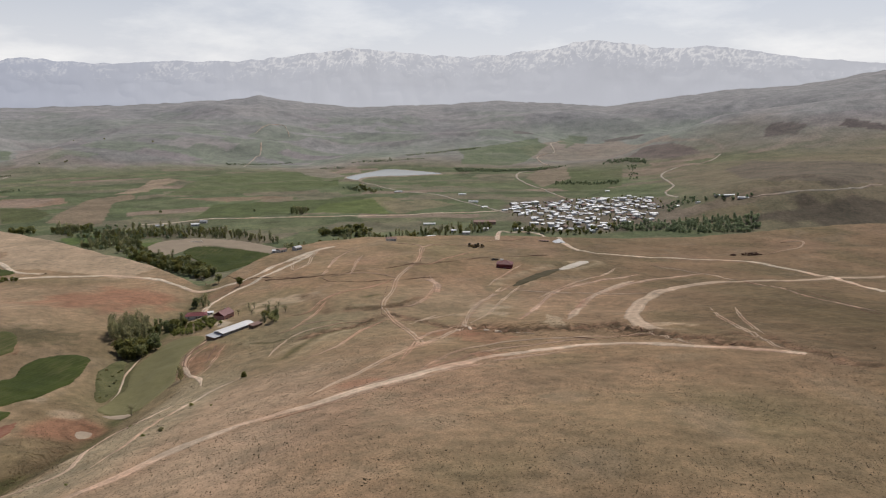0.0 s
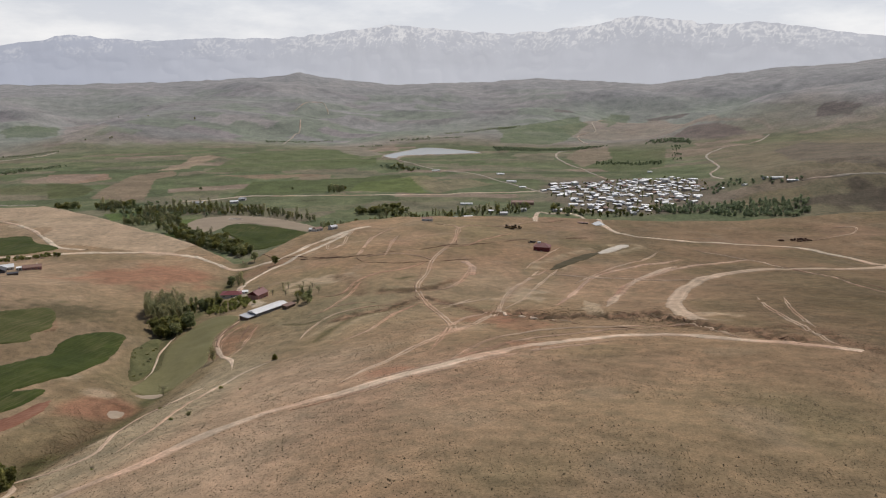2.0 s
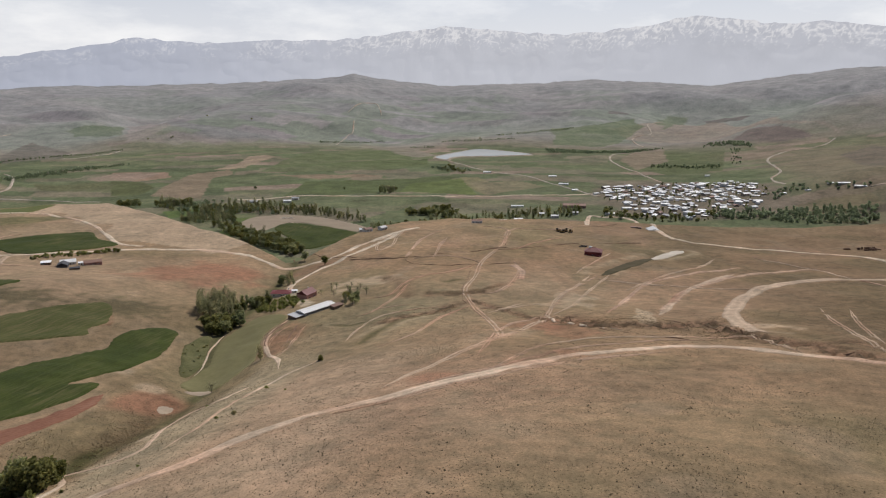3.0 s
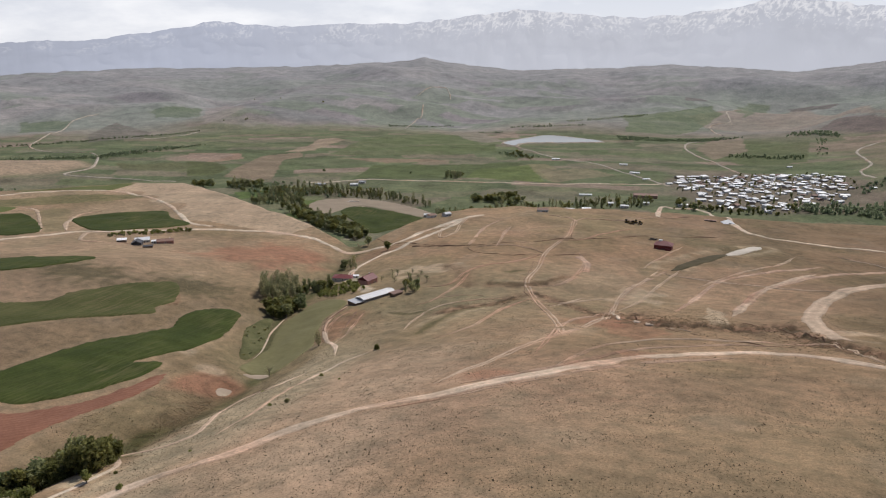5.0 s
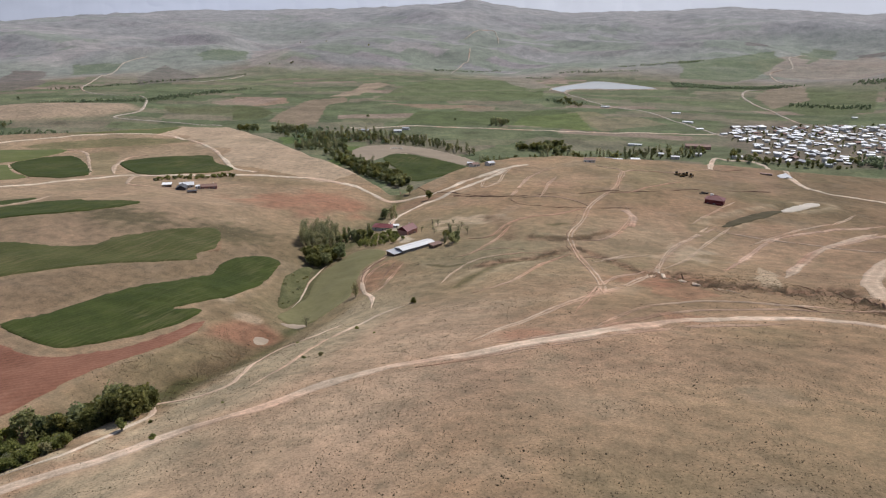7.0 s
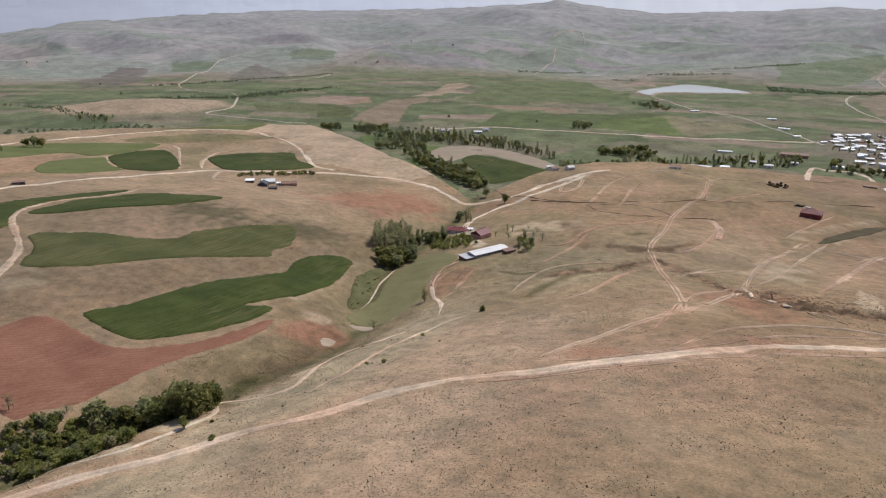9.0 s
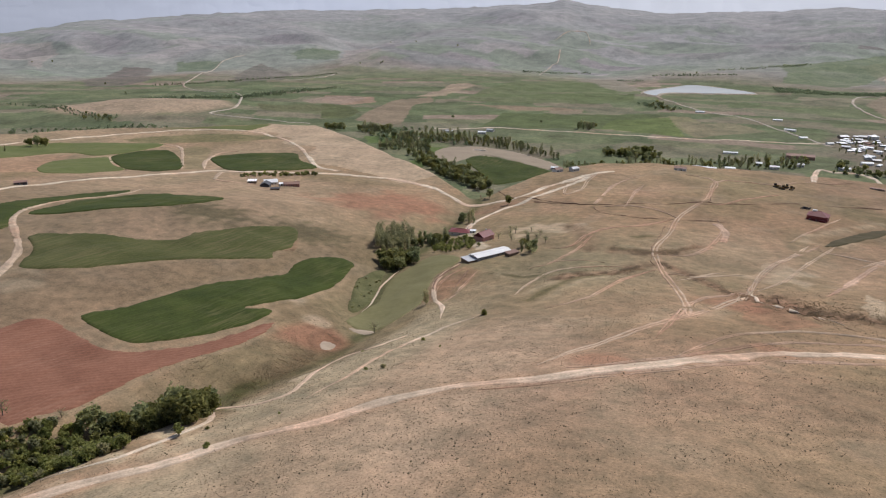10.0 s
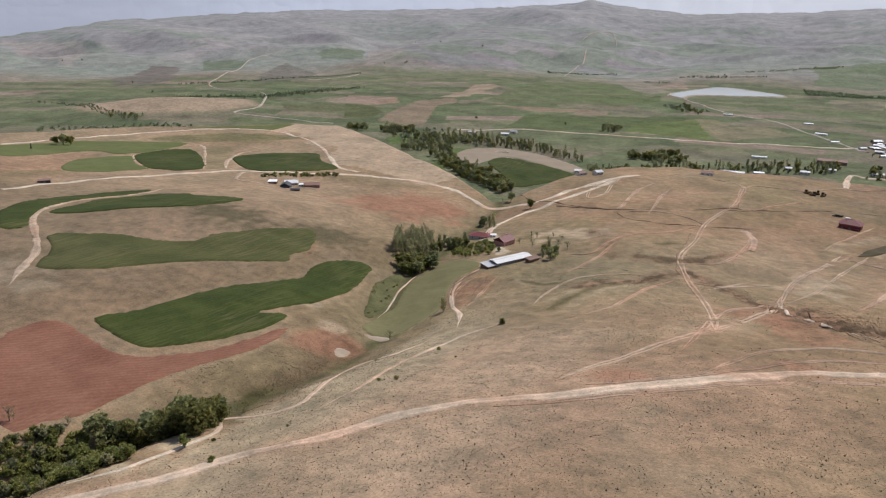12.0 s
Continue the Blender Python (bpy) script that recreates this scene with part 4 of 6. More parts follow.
def field(name, mat_, tall, points, label, category):
    span = np.ptp(np.array(points), axis=0).max()
    ob = new(name, patch(name, mat_, tall, points, 2.0 if span < 180 else 3.5))
    return tagged(ob, label, category, "fields on the hills", "structure")


# roads and tracks
road("dirt_road", worn_earth, 4.6, NEAR_TRACK, "pale dirt track worn into the dry slope")
road("dirt_track", earth_pale, 2.2, [(-9, 268), (11, 308), (34, 332), (64, 335), (93, 338), (111, 338), (114, 315), (116, 296)], "pale narrow wheel track in dry grass")
road("dirt_track", gravel, 1.7, [(-154, 141), (-142, 154), (-138, 169), (-135, 183), (-143, 194), (-130, 199), (-125, 210), (-128, 220), (-136, 246), (-134, 260), (-126, 268), (-122, 290)], "pale stony path along the stream")
road("dirt_track", worn_earth, 1.6, [(-114, 204), (-114, 216), (-114, 233), (-115, 255), (-114, 272), (-110, 295), (-105, 312), (-99, 324)], "pale washed-out streak on the stream bank")
road("dirt_road", earth_pale, 3.2, CROSS_TRACK, "faint reddish wheel track in dry grass")
road("dirt_track", earth_red, 3.0, POND_TRACK, "pale narrow wheel track in dry grass")
road("dirt_road", earth_pale, 3.4, LONG_TRACK, "faint reddish wheel track in dry grass")
road("dirt_road", earth_red, 5.0, [(-4, 533), (-4, 569), (-12, 591)], "faint reddish wheel track in dry grass")
road("dirt_road", gravel, 5.5, [(-127, 784), (-149, 751), (-169, 697), (-187, 648), (-214, 633), (-231, 621), (-253, 635), (-283, 654), (-328, 668), (-365, 661), (-409, 642), (-463, 617), (-511, 585), (-538, 535), (-558, 486), (-567, 436), (-550, 377)], "pale gravel road winding over the hills")
road("dirt_road", gravel, 4.5, [(-397, 666), (-430, 672), (-473, 717), (-524, 770), (-597, 831), (-680, 872), (-748, 838), (-790, 768), (-815, 694), (-826, 619), (-822, 545)], "pale gravel lane over the bare hill")
road("dirt_track", gravel, 2.6, [(-370, 998), (-340, 989), (-306, 968), (-264, 942), (-240, 925)], "pale track along the edge of a green field")
road("dirt_road", gravel, 4.5, FARM_DRIVE, "pale gravel drive down to the farm")
road("dirt_road", earth_pale, 4.0, [(-315, 235), (-337, 257), (-358, 278), (-399, 304), (-427, 322), (-453, 348), (-466, 379), (-467, 414), (-468, 448), (-471, 469)], "pale narrow wheel track in dry grass")
road("dirt_track", earth_pale, 3.5, [(-477, 603), (-489, 585), (-468, 554), (-441, 556), (-414, 557)], "pale narrow wheel track in dry grass")
road("dirt_road", earth_pale, 8.5, LOOP_ROAD, "broad pale dirt track in a loop")
road("dirt_road", gravel, 5.5, [(70, 858), (89, 1083), (111, 1095), (158, 1069), (156, 854), (174, 774), (222, 758), (322, 736), (344, 691), (360, 636), (347, 553), (347, 517)], "pale dirt road along the brown plateau")
road("dirt_track", gravel, 1.2, [(13, 421), (17, 397), (25, 380), (34, 375), (42, 366), (50, 352)], "pale washed lip of the gully")
road("dirt_road", earth_red, 4.0, PLOUGH_LANE, "faint reddish wheel track in dry grass")
road("dirt_track", earth_red, 3.5, SLOPE_LANE, "faint reddish wheel track in dry grass")
road("dirt_track", earth_pale, 2.6, [(55, 551), (97, 522), (138, 509), (166, 508)], "pale narrow wheel track in dry grass")
road("dirt_track", earth_pale, 3.0, [(181, 445), (162, 362), (156, 316), (153, 283)], "pale narrow wheel track in dry grass")
road("dirt_road", far_gravel, 5.0, [(272, 1497), (246, 1688), (213, 1828), (208, 1944), (238, 2052), (309, 2081)], "pale lane in the far valley")
road("dirt_road", far_gravel, 5.8, [(347, 2276), (341, 2513), (383, 2592), (421, 2620), (443, 2853), (524, 2989)], "pale lane in the far valley")
road("dirt_road", far_gravel, 5.0, [(467, 1354), (484, 1486), (535, 1590), (576, 1812), (652, 1934), (760, 1991), (843, 2100)], "pale lane in the far valley")
road("dirt_road", gravel, 5.5, [(-526, 1181), (-424, 1228), (-312, 1235), (-193, 1260), (-68, 1280), (18, 1299), (118, 1329)], "straight pale road across green fields")
road("dirt_road", far_gravel, 4.7, [(-235, 1877), (-115, 1662), (-31, 1586), (20, 1479), (76, 1385), (126, 1297)], "pale lane in the far valley")
road("dirt_road", far_gravel, 5.0, [(-672, 2313), (-690, 2523), (-681, 2571), (-712, 2715)], "pale lane in the far valley")
road("dirt_road", far_gravel, 4.7, [(-1187, 1424), (-1123, 1369), (-1015, 1233), (-980, 1165), (-972, 1099), (-867, 1115), (-757, 1126)], "pale lane in the far valley")
road("dirt_track", earth_pale, 3.2, [(-138, 769), (-142, 734), (-137, 678), (-147, 658), (-155, 697), (-154, 732), (-139, 756)], "pale narrow wheel track in dry grass")
road("dirt_track", earth_red, 2.4, [(-26, 760), (-12, 798), (19, 801), (55, 840), (109, 886)], "faint reddish wheel track in dry grass")
road("dirt_track", earth_red, 2.6, [(-83, 630), (-87, 673), (-86, 726)], "faint reddish wheel track in dry grass")
road("dirt_track", earth_red, 2.2, [(-111, 610), (-111, 657), (-110, 726), (-99, 758)], "faint reddish wheel track in dry grass")
road("dirt_track", earth_red, 2.4, [(-111, 466), (-95, 474), (-87, 519), (-65, 549), (-44, 583)], "faint reddish wheel track in dry grass")
road("dirt_track", earth_pale, 1.8, [(39, 566), (57, 612), (79, 669)], "pale narrow wheel track in dry grass")
road("dirt_track", earth_pale, 2.4, [(-22, 417), (-11, 437), (1, 459)], "pale narrow wheel track in dry grass")
road("dirt_track", earth_pale, 2.4, [(18, 421), (34, 459), (51, 519), (68, 571)], "pale narrow wheel track in dry grass")
road("dirt_track", earth_pale, 1.8, [(-101, 431), (-83, 439), (-66, 440)], "pale narrow wheel track in dry grass")
road("dirt_track", earth_pale, 1.8, [(-96, 356), (-93, 405), (-79, 424), (-50, 439)], "pale narrow wheel track in dry grass")
road("dirt_track", earth_red, 3.4, [(-24, 685), (-22, 765), (-33, 794), (-56, 804)], "faint reddish wheel track in dry grass")
road("dirt_track", earth_red, 2.4, [(257, 584), (267, 524), (266, 467), (272, 403)], "faint reddish wheel track in dry grass")
road("dirt_track", earth_pale, 2.4, [(437, 872), (464, 868), (433, 821), (372, 778)], "pale narrow wheel track in dry grass")
road("dirt_track", gravel, 1.3, [(-192, 415), (-190, 399), (-188, 384), (-181, 364), (-175, 347), (-174, 337)], "narrow pale stream channel beside the meadow")
road("dirt_track", earth_red, 2.0, [(-144, 410), (-148, 393), (-146, 373), (-137, 351)], "faint reddish wheel track in dry grass")
road("dirt_track", earth_red, 2.0, [(-134, 404), (-132, 380), (-129, 359), (-130, 345)], "faint reddish wheel track in dry grass")
road("dirt_track", worn_earth, 2.4, [(-152, 423), (-153, 397), (-150, 378), (-138, 353), (-127, 338), (-118, 316)], "pale washed-out streak on the stream bank")
road("dirt_track", earth_red, 3.0, LOOP_LANE, "faint reddish wheel track in dry grass")
road("dirt_track", earth_red, 2.6, [(-114, 714), (-110, 650), (-109, 608)], "faint reddish wheel track in dry grass")
road("dirt_track", earth_red, 2.4, [(-86, 706), (-84, 626), (-84, 605)], "faint reddish wheel track in dry grass")
road("dirt_track", earth_red, 2.4, [(-28, 652), (-7, 671), (16, 712), (35, 751)], "faint reddish wheel track in dry grass")
road("dirt_track", earth_red, 2.6, [(15, 413), (-8, 374), (-15, 317), (-18, 287)], "faint reddish wheel track in dry grass")
road("dirt_track", earth_pale, 2.4, [(-29, 431), (-11, 436), (10, 455)], "pale narrow wheel track in dry grass")
road("dirt_track", earth_pale, 2.6, [(15, 413), (20, 465), (36, 514), (51, 565)], "pale narrow wheel track in dry grass")
road("dirt_track", earth_red, 2.2, [(-72, 333), (-58, 354), (-47, 409), (-36, 437)], "faint reddish wheel track in dry grass")
road("dirt_track", earth_red, 2.2, [(-86, 502), (-89, 473), (-95, 435), (-106, 420)], "faint reddish wheel track in dry grass")
road("dirt_track", earth_red, 2.2, [(-102, 603), (-83, 612), (-57, 611), (-39, 590)], "faint reddish wheel track in dry grass")
road("dirt_track", earth_red, 2.4, NEAR_RUT, "faint reddish wheel track in dry grass")
road("dirt_road", earth_pale, 4.4, WIDE_LANE_A, "pale narrow wheel track in dry grass")
road("dirt_road", far_gravel, 4.3, [(-804, 2961), (-776, 3141), (-726, 3199), (-658, 2973)], "pale lane in the far valley")
road("dirt_road", far_gravel, 4.3, [(554, 1224), (619, 1214), (694, 1206), (813, 1256)], "pale lane in the far valley")

road("dirt_road", far_gravel, 4.3, [(-1833, 2249), (-1817, 2100), (-1599, 1746), (-1432, 1501), (-1291, 1416), (-1194, 1422)], "pale lane in the far valley")
road("dirt_road", far_gravel, 3.6, [(-1258, 1716), (-1242, 1851), (-1268, 2017)], "pale lane in the far valley")
road("dirt_track", earth_pale, 2.6, [(73, 507), (102, 551), (142, 604), (174, 668)], "pale narrow wheel track in dry grass")
road("dirt_track", earth_pale, 2.4, [(215, 691), (233, 660), (253, 624), (256, 575)], "pale narrow wheel track in dry grass")
road("dirt_track", earth_pale, 2.2, [(198, 445), (175, 377), (161, 326)], "pale narrow wheel track in dry grass")
road("dirt_track", earth_red, 2.0, [(90, 330), (62, 326), (34, 313), (18, 296), (5, 282), (-7, 269), (-18, 259), (-30, 247), (-40, 242)], "faint reddish wheel track in dry grass")
for _line in ([(-673, 606), (-627, 570), (-598, 556), (-583, 550)], [(-692, 706), (-668, 706), (-633, 678), (-540, 582)], [(-521, 595), (-559, 638), (-588, 691), (-579, 717)]):
    road("dirt_track", earth_pale, 3.6, _line, "pale grassy lane between fields")
# banks of dug earth
bank(0.7, [(-165, 620), (-150, 617), (-126, 614), (-104, 611), (-85, 619), (-65, 629), (-45, 644), (-20, 664), (14, 677), (35, 697), (66, 721), (99, 739), (125, 751)])
bank(0.5, [(-108, 601), (-95, 582), (-70, 576), (-41, 587), (-15, 597), (4, 596), (20, 588), (34, 591)])
bank(0.5, [(-311, 837), (-213, 670), (-160, 627), (-108, 609)])
bank(0.45, [(12, 424), (25, 401), (34, 380), (40, 359), (50, 346), (66, 336), (79, 330)], "crumbling lip of a washed-out gully")
bank(0.5, [(80, 389), (97, 378), (106, 358), (109, 341), (120, 329), (128, 313), (140, 308)], "crumbling lip of a washed-out gully")
bank(0.7, [(-151, 418), (-153, 398), (-152, 383), (-146, 367)], "cut terrace of bare red earth below the barn")
bank(0.5, [(-140, 406), (-138, 388), (-134, 366), (-134, 352)], "cut terrace of bare red earth below the barn")
bank(0.4, [(256, 572), (271, 514), (277, 471), (267, 421), (265, 393)], "low dark earth edge across the plateau")
bank(0.25, [(-46, 560), (-45, 528), (-46, 501), (-44, 483), (-41, 456), (-33, 434)], "rutted earth edge of a worn track")
bank(0.3, [(-22, 690), (-24, 650), (-33, 620), (-38, 594), (-39, 562)], "rutted earth edge of a worn track")

# fields
field("wheat_field", wheat, 0.35, WHEAT_A, "dark green field of young wheat", "field")
field("wheat_field", thin_wheat, 0.35, WHEAT_B, "dark green field of young wheat", "field")
field("wheat_field", wheat, 0.35, WHEAT_C, "dark green field of young wheat", "field")
field("wheat_field", wheat, 0.35, WHEAT_D, "dark green field of young wheat", "field")
field("wheat_field", wheat, 0.35, WHEAT_E, "dark green field of young wheat", "field")
field("wheat_field", wheat, 0.35, WHEAT_F, "dark green field of young wheat", "field")
field("crop_field", young_crop, 0.2, OLIVE_G, "thin olive green field of young crop", "field")
field("ploughed_field", ploughed, 0.12, PLOUGH_H, "freshly ploughed red earth field", "field")
field("meadow", meadow, 0.15, MEADOW_I, "grey-green grazed meadow beside the stream", "meadow")
field("reed_bed", reeds, 0.5, SCRUB_J, "rough green strip of reeds along the stream", "reed bed")
field("wheat_field", wheat, 0.35, WHEAT_K, "dark green field of young wheat", "field")
field("fallow_field", fallow, 0.1, BARE_L, "bare pale fallow field", "field")
field("crop_field", young_crop, 0.2, OLIVE_M, "thin olive green field of young crop", "field")
field("crop_field", young_crop, 0.2, OLIVE_N, "thin olive green field of young crop", "field")

RESERVOIR = [(-274, 1945), (-215, 2110), (-169, 2183), (-77, 2126), (-5, 2038), (-105, 1990), (-215, 1944), (-234, 1871)]
VILLAGE = [(143, 1420), (265, 1478), (394, 1504), (443, 1417), (429, 1318), (355, 1161), (245, 1099), (181, 1099), (159, 1221), (127, 1253)]

# ---- water ----
def pool(name, mat_, level, points, label, category):
    loop = curve_through(points, 10.0, True)
    bm = bmesh.new()
    rim = [bm.verts.new((a, b, level)) for a, b in loop]
    base = [bm.verts.new((a, b, level - 2.0)) for a, b in loop]
    bm.faces.new(rim)
    for i in range(len(rim)):
        bm.faces.new((rim[i], base[i], base[i - 1], rim[i - 1]))
    bmesh.ops.triangulate(bm, faces=bm.faces[:1])
    bmesh.ops.recalc_face_normals(bm, faces=bm.faces)
    me = bpy.data.meshes.new(name)
    bm.to_mesh(me)
    me.materials.append(mat_)
    return tagged(new(name, me), label, category, kind="structure")


def dam(points, tall, half, label, colour):
    line = curve_through(points, 5.0, True)
    shares = np.array([-1.0, -0.25, 0.25, 1.0]) * half
    plan = ribbon(line, np.tile(shares, (len(line), 1)), True)
    x, y = plan[..., 0].ravel(), plan[..., 1].ravel()
    z = height(x, y) + np.tile(np.array([-0.5, tall, tall, -0.5]), len(line))
    me = sheet("earth_dam", np.stack([x, y, z], 1), grid_faces(len(line) + 1, 4)[:, ::-1] % (4 * len(line)), track_earth)
    tint(me, np.array(colour)[None, :] * (1 + 0.2 * wavy(x, y, 12, 49))[:, None])
    return tagged(new("earth_dam", me), label, "embankment", kind="structure")


pool("reservoir_water", water, -2.6, RESERVOIR, "pale still water of a small reservoir", "reservoir")
dam(RESERVOIR, 2.6, 7.0, "low pale earth dam round the reservoir", (0.30, 0.26, 0.21))
field("basin_floor", mud, 0.2, [(59, 567), (78, 608), (98, 637), (114, 656), (113, 642), (93, 604), (69, 571)], "dark muddy floor of an excavated basin", "basin")
field("basin_liner", liner, 0.6, [(113, 650), (124, 674), (146, 705), (154, 701), (140, 680), (122, 652)], "torn white liner sheet in the excavated basin", "liner")

# ---- snowy range far behind the hills, a backdrop that emits its hazy colour ----
RANGE_AZ = [-85, -60, -45, -32, -29.6, -26, -23.4, -20.6, -17.4, -14, -11.4, -7.9, -5.2, -2.1, 1.1, 4.7, 7.4, 10.1, 12.7, 16.2, 21.1, 25, 28.2, 30.3, 32, 35.5, 39.7, 44.8, 60, 85]
RANGE_UP = [1.0, 1.5, 2.2, 2.67, 2.9, 3.4, 3.8, 4.25, 4.15, 4.65, 4.9, 4.2, 3.9, 3.7, 3.85, 4.15, 4.35, 4.0, 3.65, 3.2, 3.25, 2.95, 3.0, 3.25, 2.95, 2.25, 1.65, 1.4, 1.2, 1.0]
az = np.arange(-85, 85.01, 0.07)
steps = np.concatenate([[-0.5], np.linspace(0, 1, 72)])
S, A = np.meshgrid(steps, az, indexing="ij")
folds = 1 - np.abs(wavy(A * 80, S * 500, 95, 50))
top = np.interp(A, RANGE_AZ, RANGE_UP) + 0.10 * wavy(A * 80, 0 * A, 60, 52) + 0.035 * wavy(A * 80, 0 * A, 19, 56) - 0.02
rad = 4480 + 390 * S + (folds - 0.5) * 30 * np.sin(np.pi * S)
up = 200 + 4850 * np.tan(np.radians(-1.6 + np.where(S < 0, 5.0 * S, (top + 1.6) * np.abs(S) ** 0.85) + 0.10 * (folds - 0.6) * np.sin(np.pi * np.clip(S, 0, 1))))
ar = np.radians(A)
range_mesh = sheet("mountain_range", np.stack([(-rad * np.sin(ar)).ravel(), (rad * np.cos(ar)).ravel(), up.ravel()], 1), grid_faces(len(steps), len(az))[:, ::-1], glowing_far_rock)
share = (np.degrees(np.arctan2(up - 200, 4850)) / 4.6)
hx, hy = A * 80, S * 470
rib = 0.5 * (1 - np.abs(wavy(hx + 25 * wavy(hx, hy, 70, 57), hy, 85, 58))) + 0.3 * (1 - np.abs(wavy(hx, hy * 0.8, 38, 59))) + 0.2 * (1 - np.abs(wavy(hx, hy * 0.8, 16, 62)))
high = smooth(2.6, 4.4, np.interp(A, RANGE_AZ, RANGE_UP))
lean = hx + 0.35 * hy * np.sign(wavy(hx, 0 * hy, 140, 68)) + 14 * wavy(hx, hy, 30, 57)
streaks = 0.45 * (1 - np.abs(wavy(lean, hy * 0.7, 26, 63))) + 0.33 * (1 - np.abs(wavy(lean, hy * 0.9, 12, 64))) + 0.22 * (1 - np.abs(wavy(hx, hy, 7, 65)))
patchy = smooth(-0.35, 0.35, wavy(hx, hy * 1.5, 110, 66) + 0.9 * high - 0.15)
snow = smooth(0.60, 0.90, streaks + 0.45 * (S - 0.84) * (0.5 + high)) * patchy * smooth(0.56, 0.80, S) * (0.35 + 0.65 * high)
# as bright as haze makes the rock, faintly darker along the ribs
hazed_rock = np.stack([0.515 + 0 * S, 0.525 + 0 * S, 0.575 + 0 * S], -1) * (1 + 0.07 * (0.58 - rib) * smooth(0.2, 0.6, S) + 0.03 * wavy(hx, hy, 120, 55))[..., None]
# painted haze: paler towards the foot of the range
hazed_rock = hazed_rock * (1.0 + 0.05 * (1 - smooth(0.25, 0.70, S)))[..., None]
# painted haze: dimmer and bluer towards the left
hazed_rock = hazed_rock * (1 - smooth(6, 36, A)[..., None] * np.array([0.20, 0.17, 0.10]))
hazed_rock = hazed_rock * (1 - 0.26 * smooth(34, 54, A)[..., None])
tone = hazed_rock * (1 - 0.80 * snow[..., None]) + np.array([0.80, 0.79, 0.80]) * 0.80 * snow[..., None]
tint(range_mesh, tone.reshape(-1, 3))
tagged(new("mountain_range", range_mesh), "distant snow-streaked mountains, a glowing backdrop with blue-grey haze painted in", "mountains", kind="structure")


# ---- parts and simple solids ----
def part(name, bm, mat_, parent, label="", smooth_shade=False):
    """One bmesh as one mesh object under a thing or a part."""
    me = bpy.data.meshes.new(name)
    bm.to_mesh(me)
    bm.free()
    me.materials.append(mat_)
    if smooth_shade:
        me.polygons.foreach_set("use_smooth", np.ones(len(me.polygons), bool))
    ob = new(name, me)
    ob.parent = parent
    if label:
        tagged(ob, label)
    return ob


def box(bm, sx, sy, sz, x=0.0, y=0.0, z=0.0, rz=0.0, rx=0.0, ry=0.0, bevel=0.0):
    """A block whose base is centred at x, y, z."""
    made = bmesh.ops.create_cube(bm, size=1.0, matrix=pose(x, y, z + sz / 2, rx, ry, rz) @ Matrix.Diagonal((sx, sy, sz, 1)))
    if bevel:
        edges = {e for v in made["verts"] for e in v.link_edges}
        bmesh.ops.bevel(bm, geom=list(edges), offset=bevel, segments=1, affect="EDGES")
    return bm


def tube(bm, a, b, ra, rb, sides=6):
    a, b = Vector(a), Vector(b)
    d = b - a
    m = Matrix.Translation((a + b) / 2) @ d.to_track_quat("Z", "Y").to_matrix().to_4x4()
    bmesh.ops.create_cone(bm, cap_ends=True, segments=sides, radius1=ra, radius2=rb, depth=d.length, matrix=m)
    return bm


def stand(ob, x, y, turn=0.0, size=1.0, sink=0.15):
    """The pose of a thing on the ground at x, y."""
    z = float(height(x + np.array([0, 1, -1, 0, 0]), y + np.array([0, 0, 0, 1, -1])).min())
    return pose(x, y, z - sink, 0, 0, turn) @ Matrix.Scale(size, 4)


# ---- trees ----
def leaves(seed, lobes, count, leaf):
    """Leaf clumps: small bent quads scattered over lumpy lobes (x, y, z, radius, height)."""
    rng = np.random.RandomState(seed)
    weight = np.array([l[3] ** 2 * l[4] for l in lobes])
    pick = rng.choice(len(lobes), count, p=weight / weight.sum())
    L = np.array(lobes)[pick]
    d = rng.normal(size=(count, 3))
    d /= np.linalg.norm(d, axis=1)[:, None]
    d *= (rng.rand(count) ** 0.45)[:, None] * rng.uniform(0.75, 1.15, (count, 1))
    centre = L[:, :3] + d * np.stack([L[:, 3], L[:, 3], L[:, 4]], 1)
    u = rng.normal(size=(count, 3))
    u /= np.linalg.norm(u, axis=1)[:, None]
    v = np.cross(u, rng.normal(size=(count, 3)))
    v /= np.linalg.norm(v, axis=1)[:, None]
    w = np.cross(u, v)
    s = leaf * rng.uniform(0.55, 1.4, (count, 1))
    quad = np.stack([centre - u * s, centre - v * s * 0.7 + w * s * 0.3, centre + u * s, centre + v * s * 0.7 + w * s * 0.2], 1)
    return quad.reshape(-1, 3), np.arange(count * 4).reshape(-1, 4)


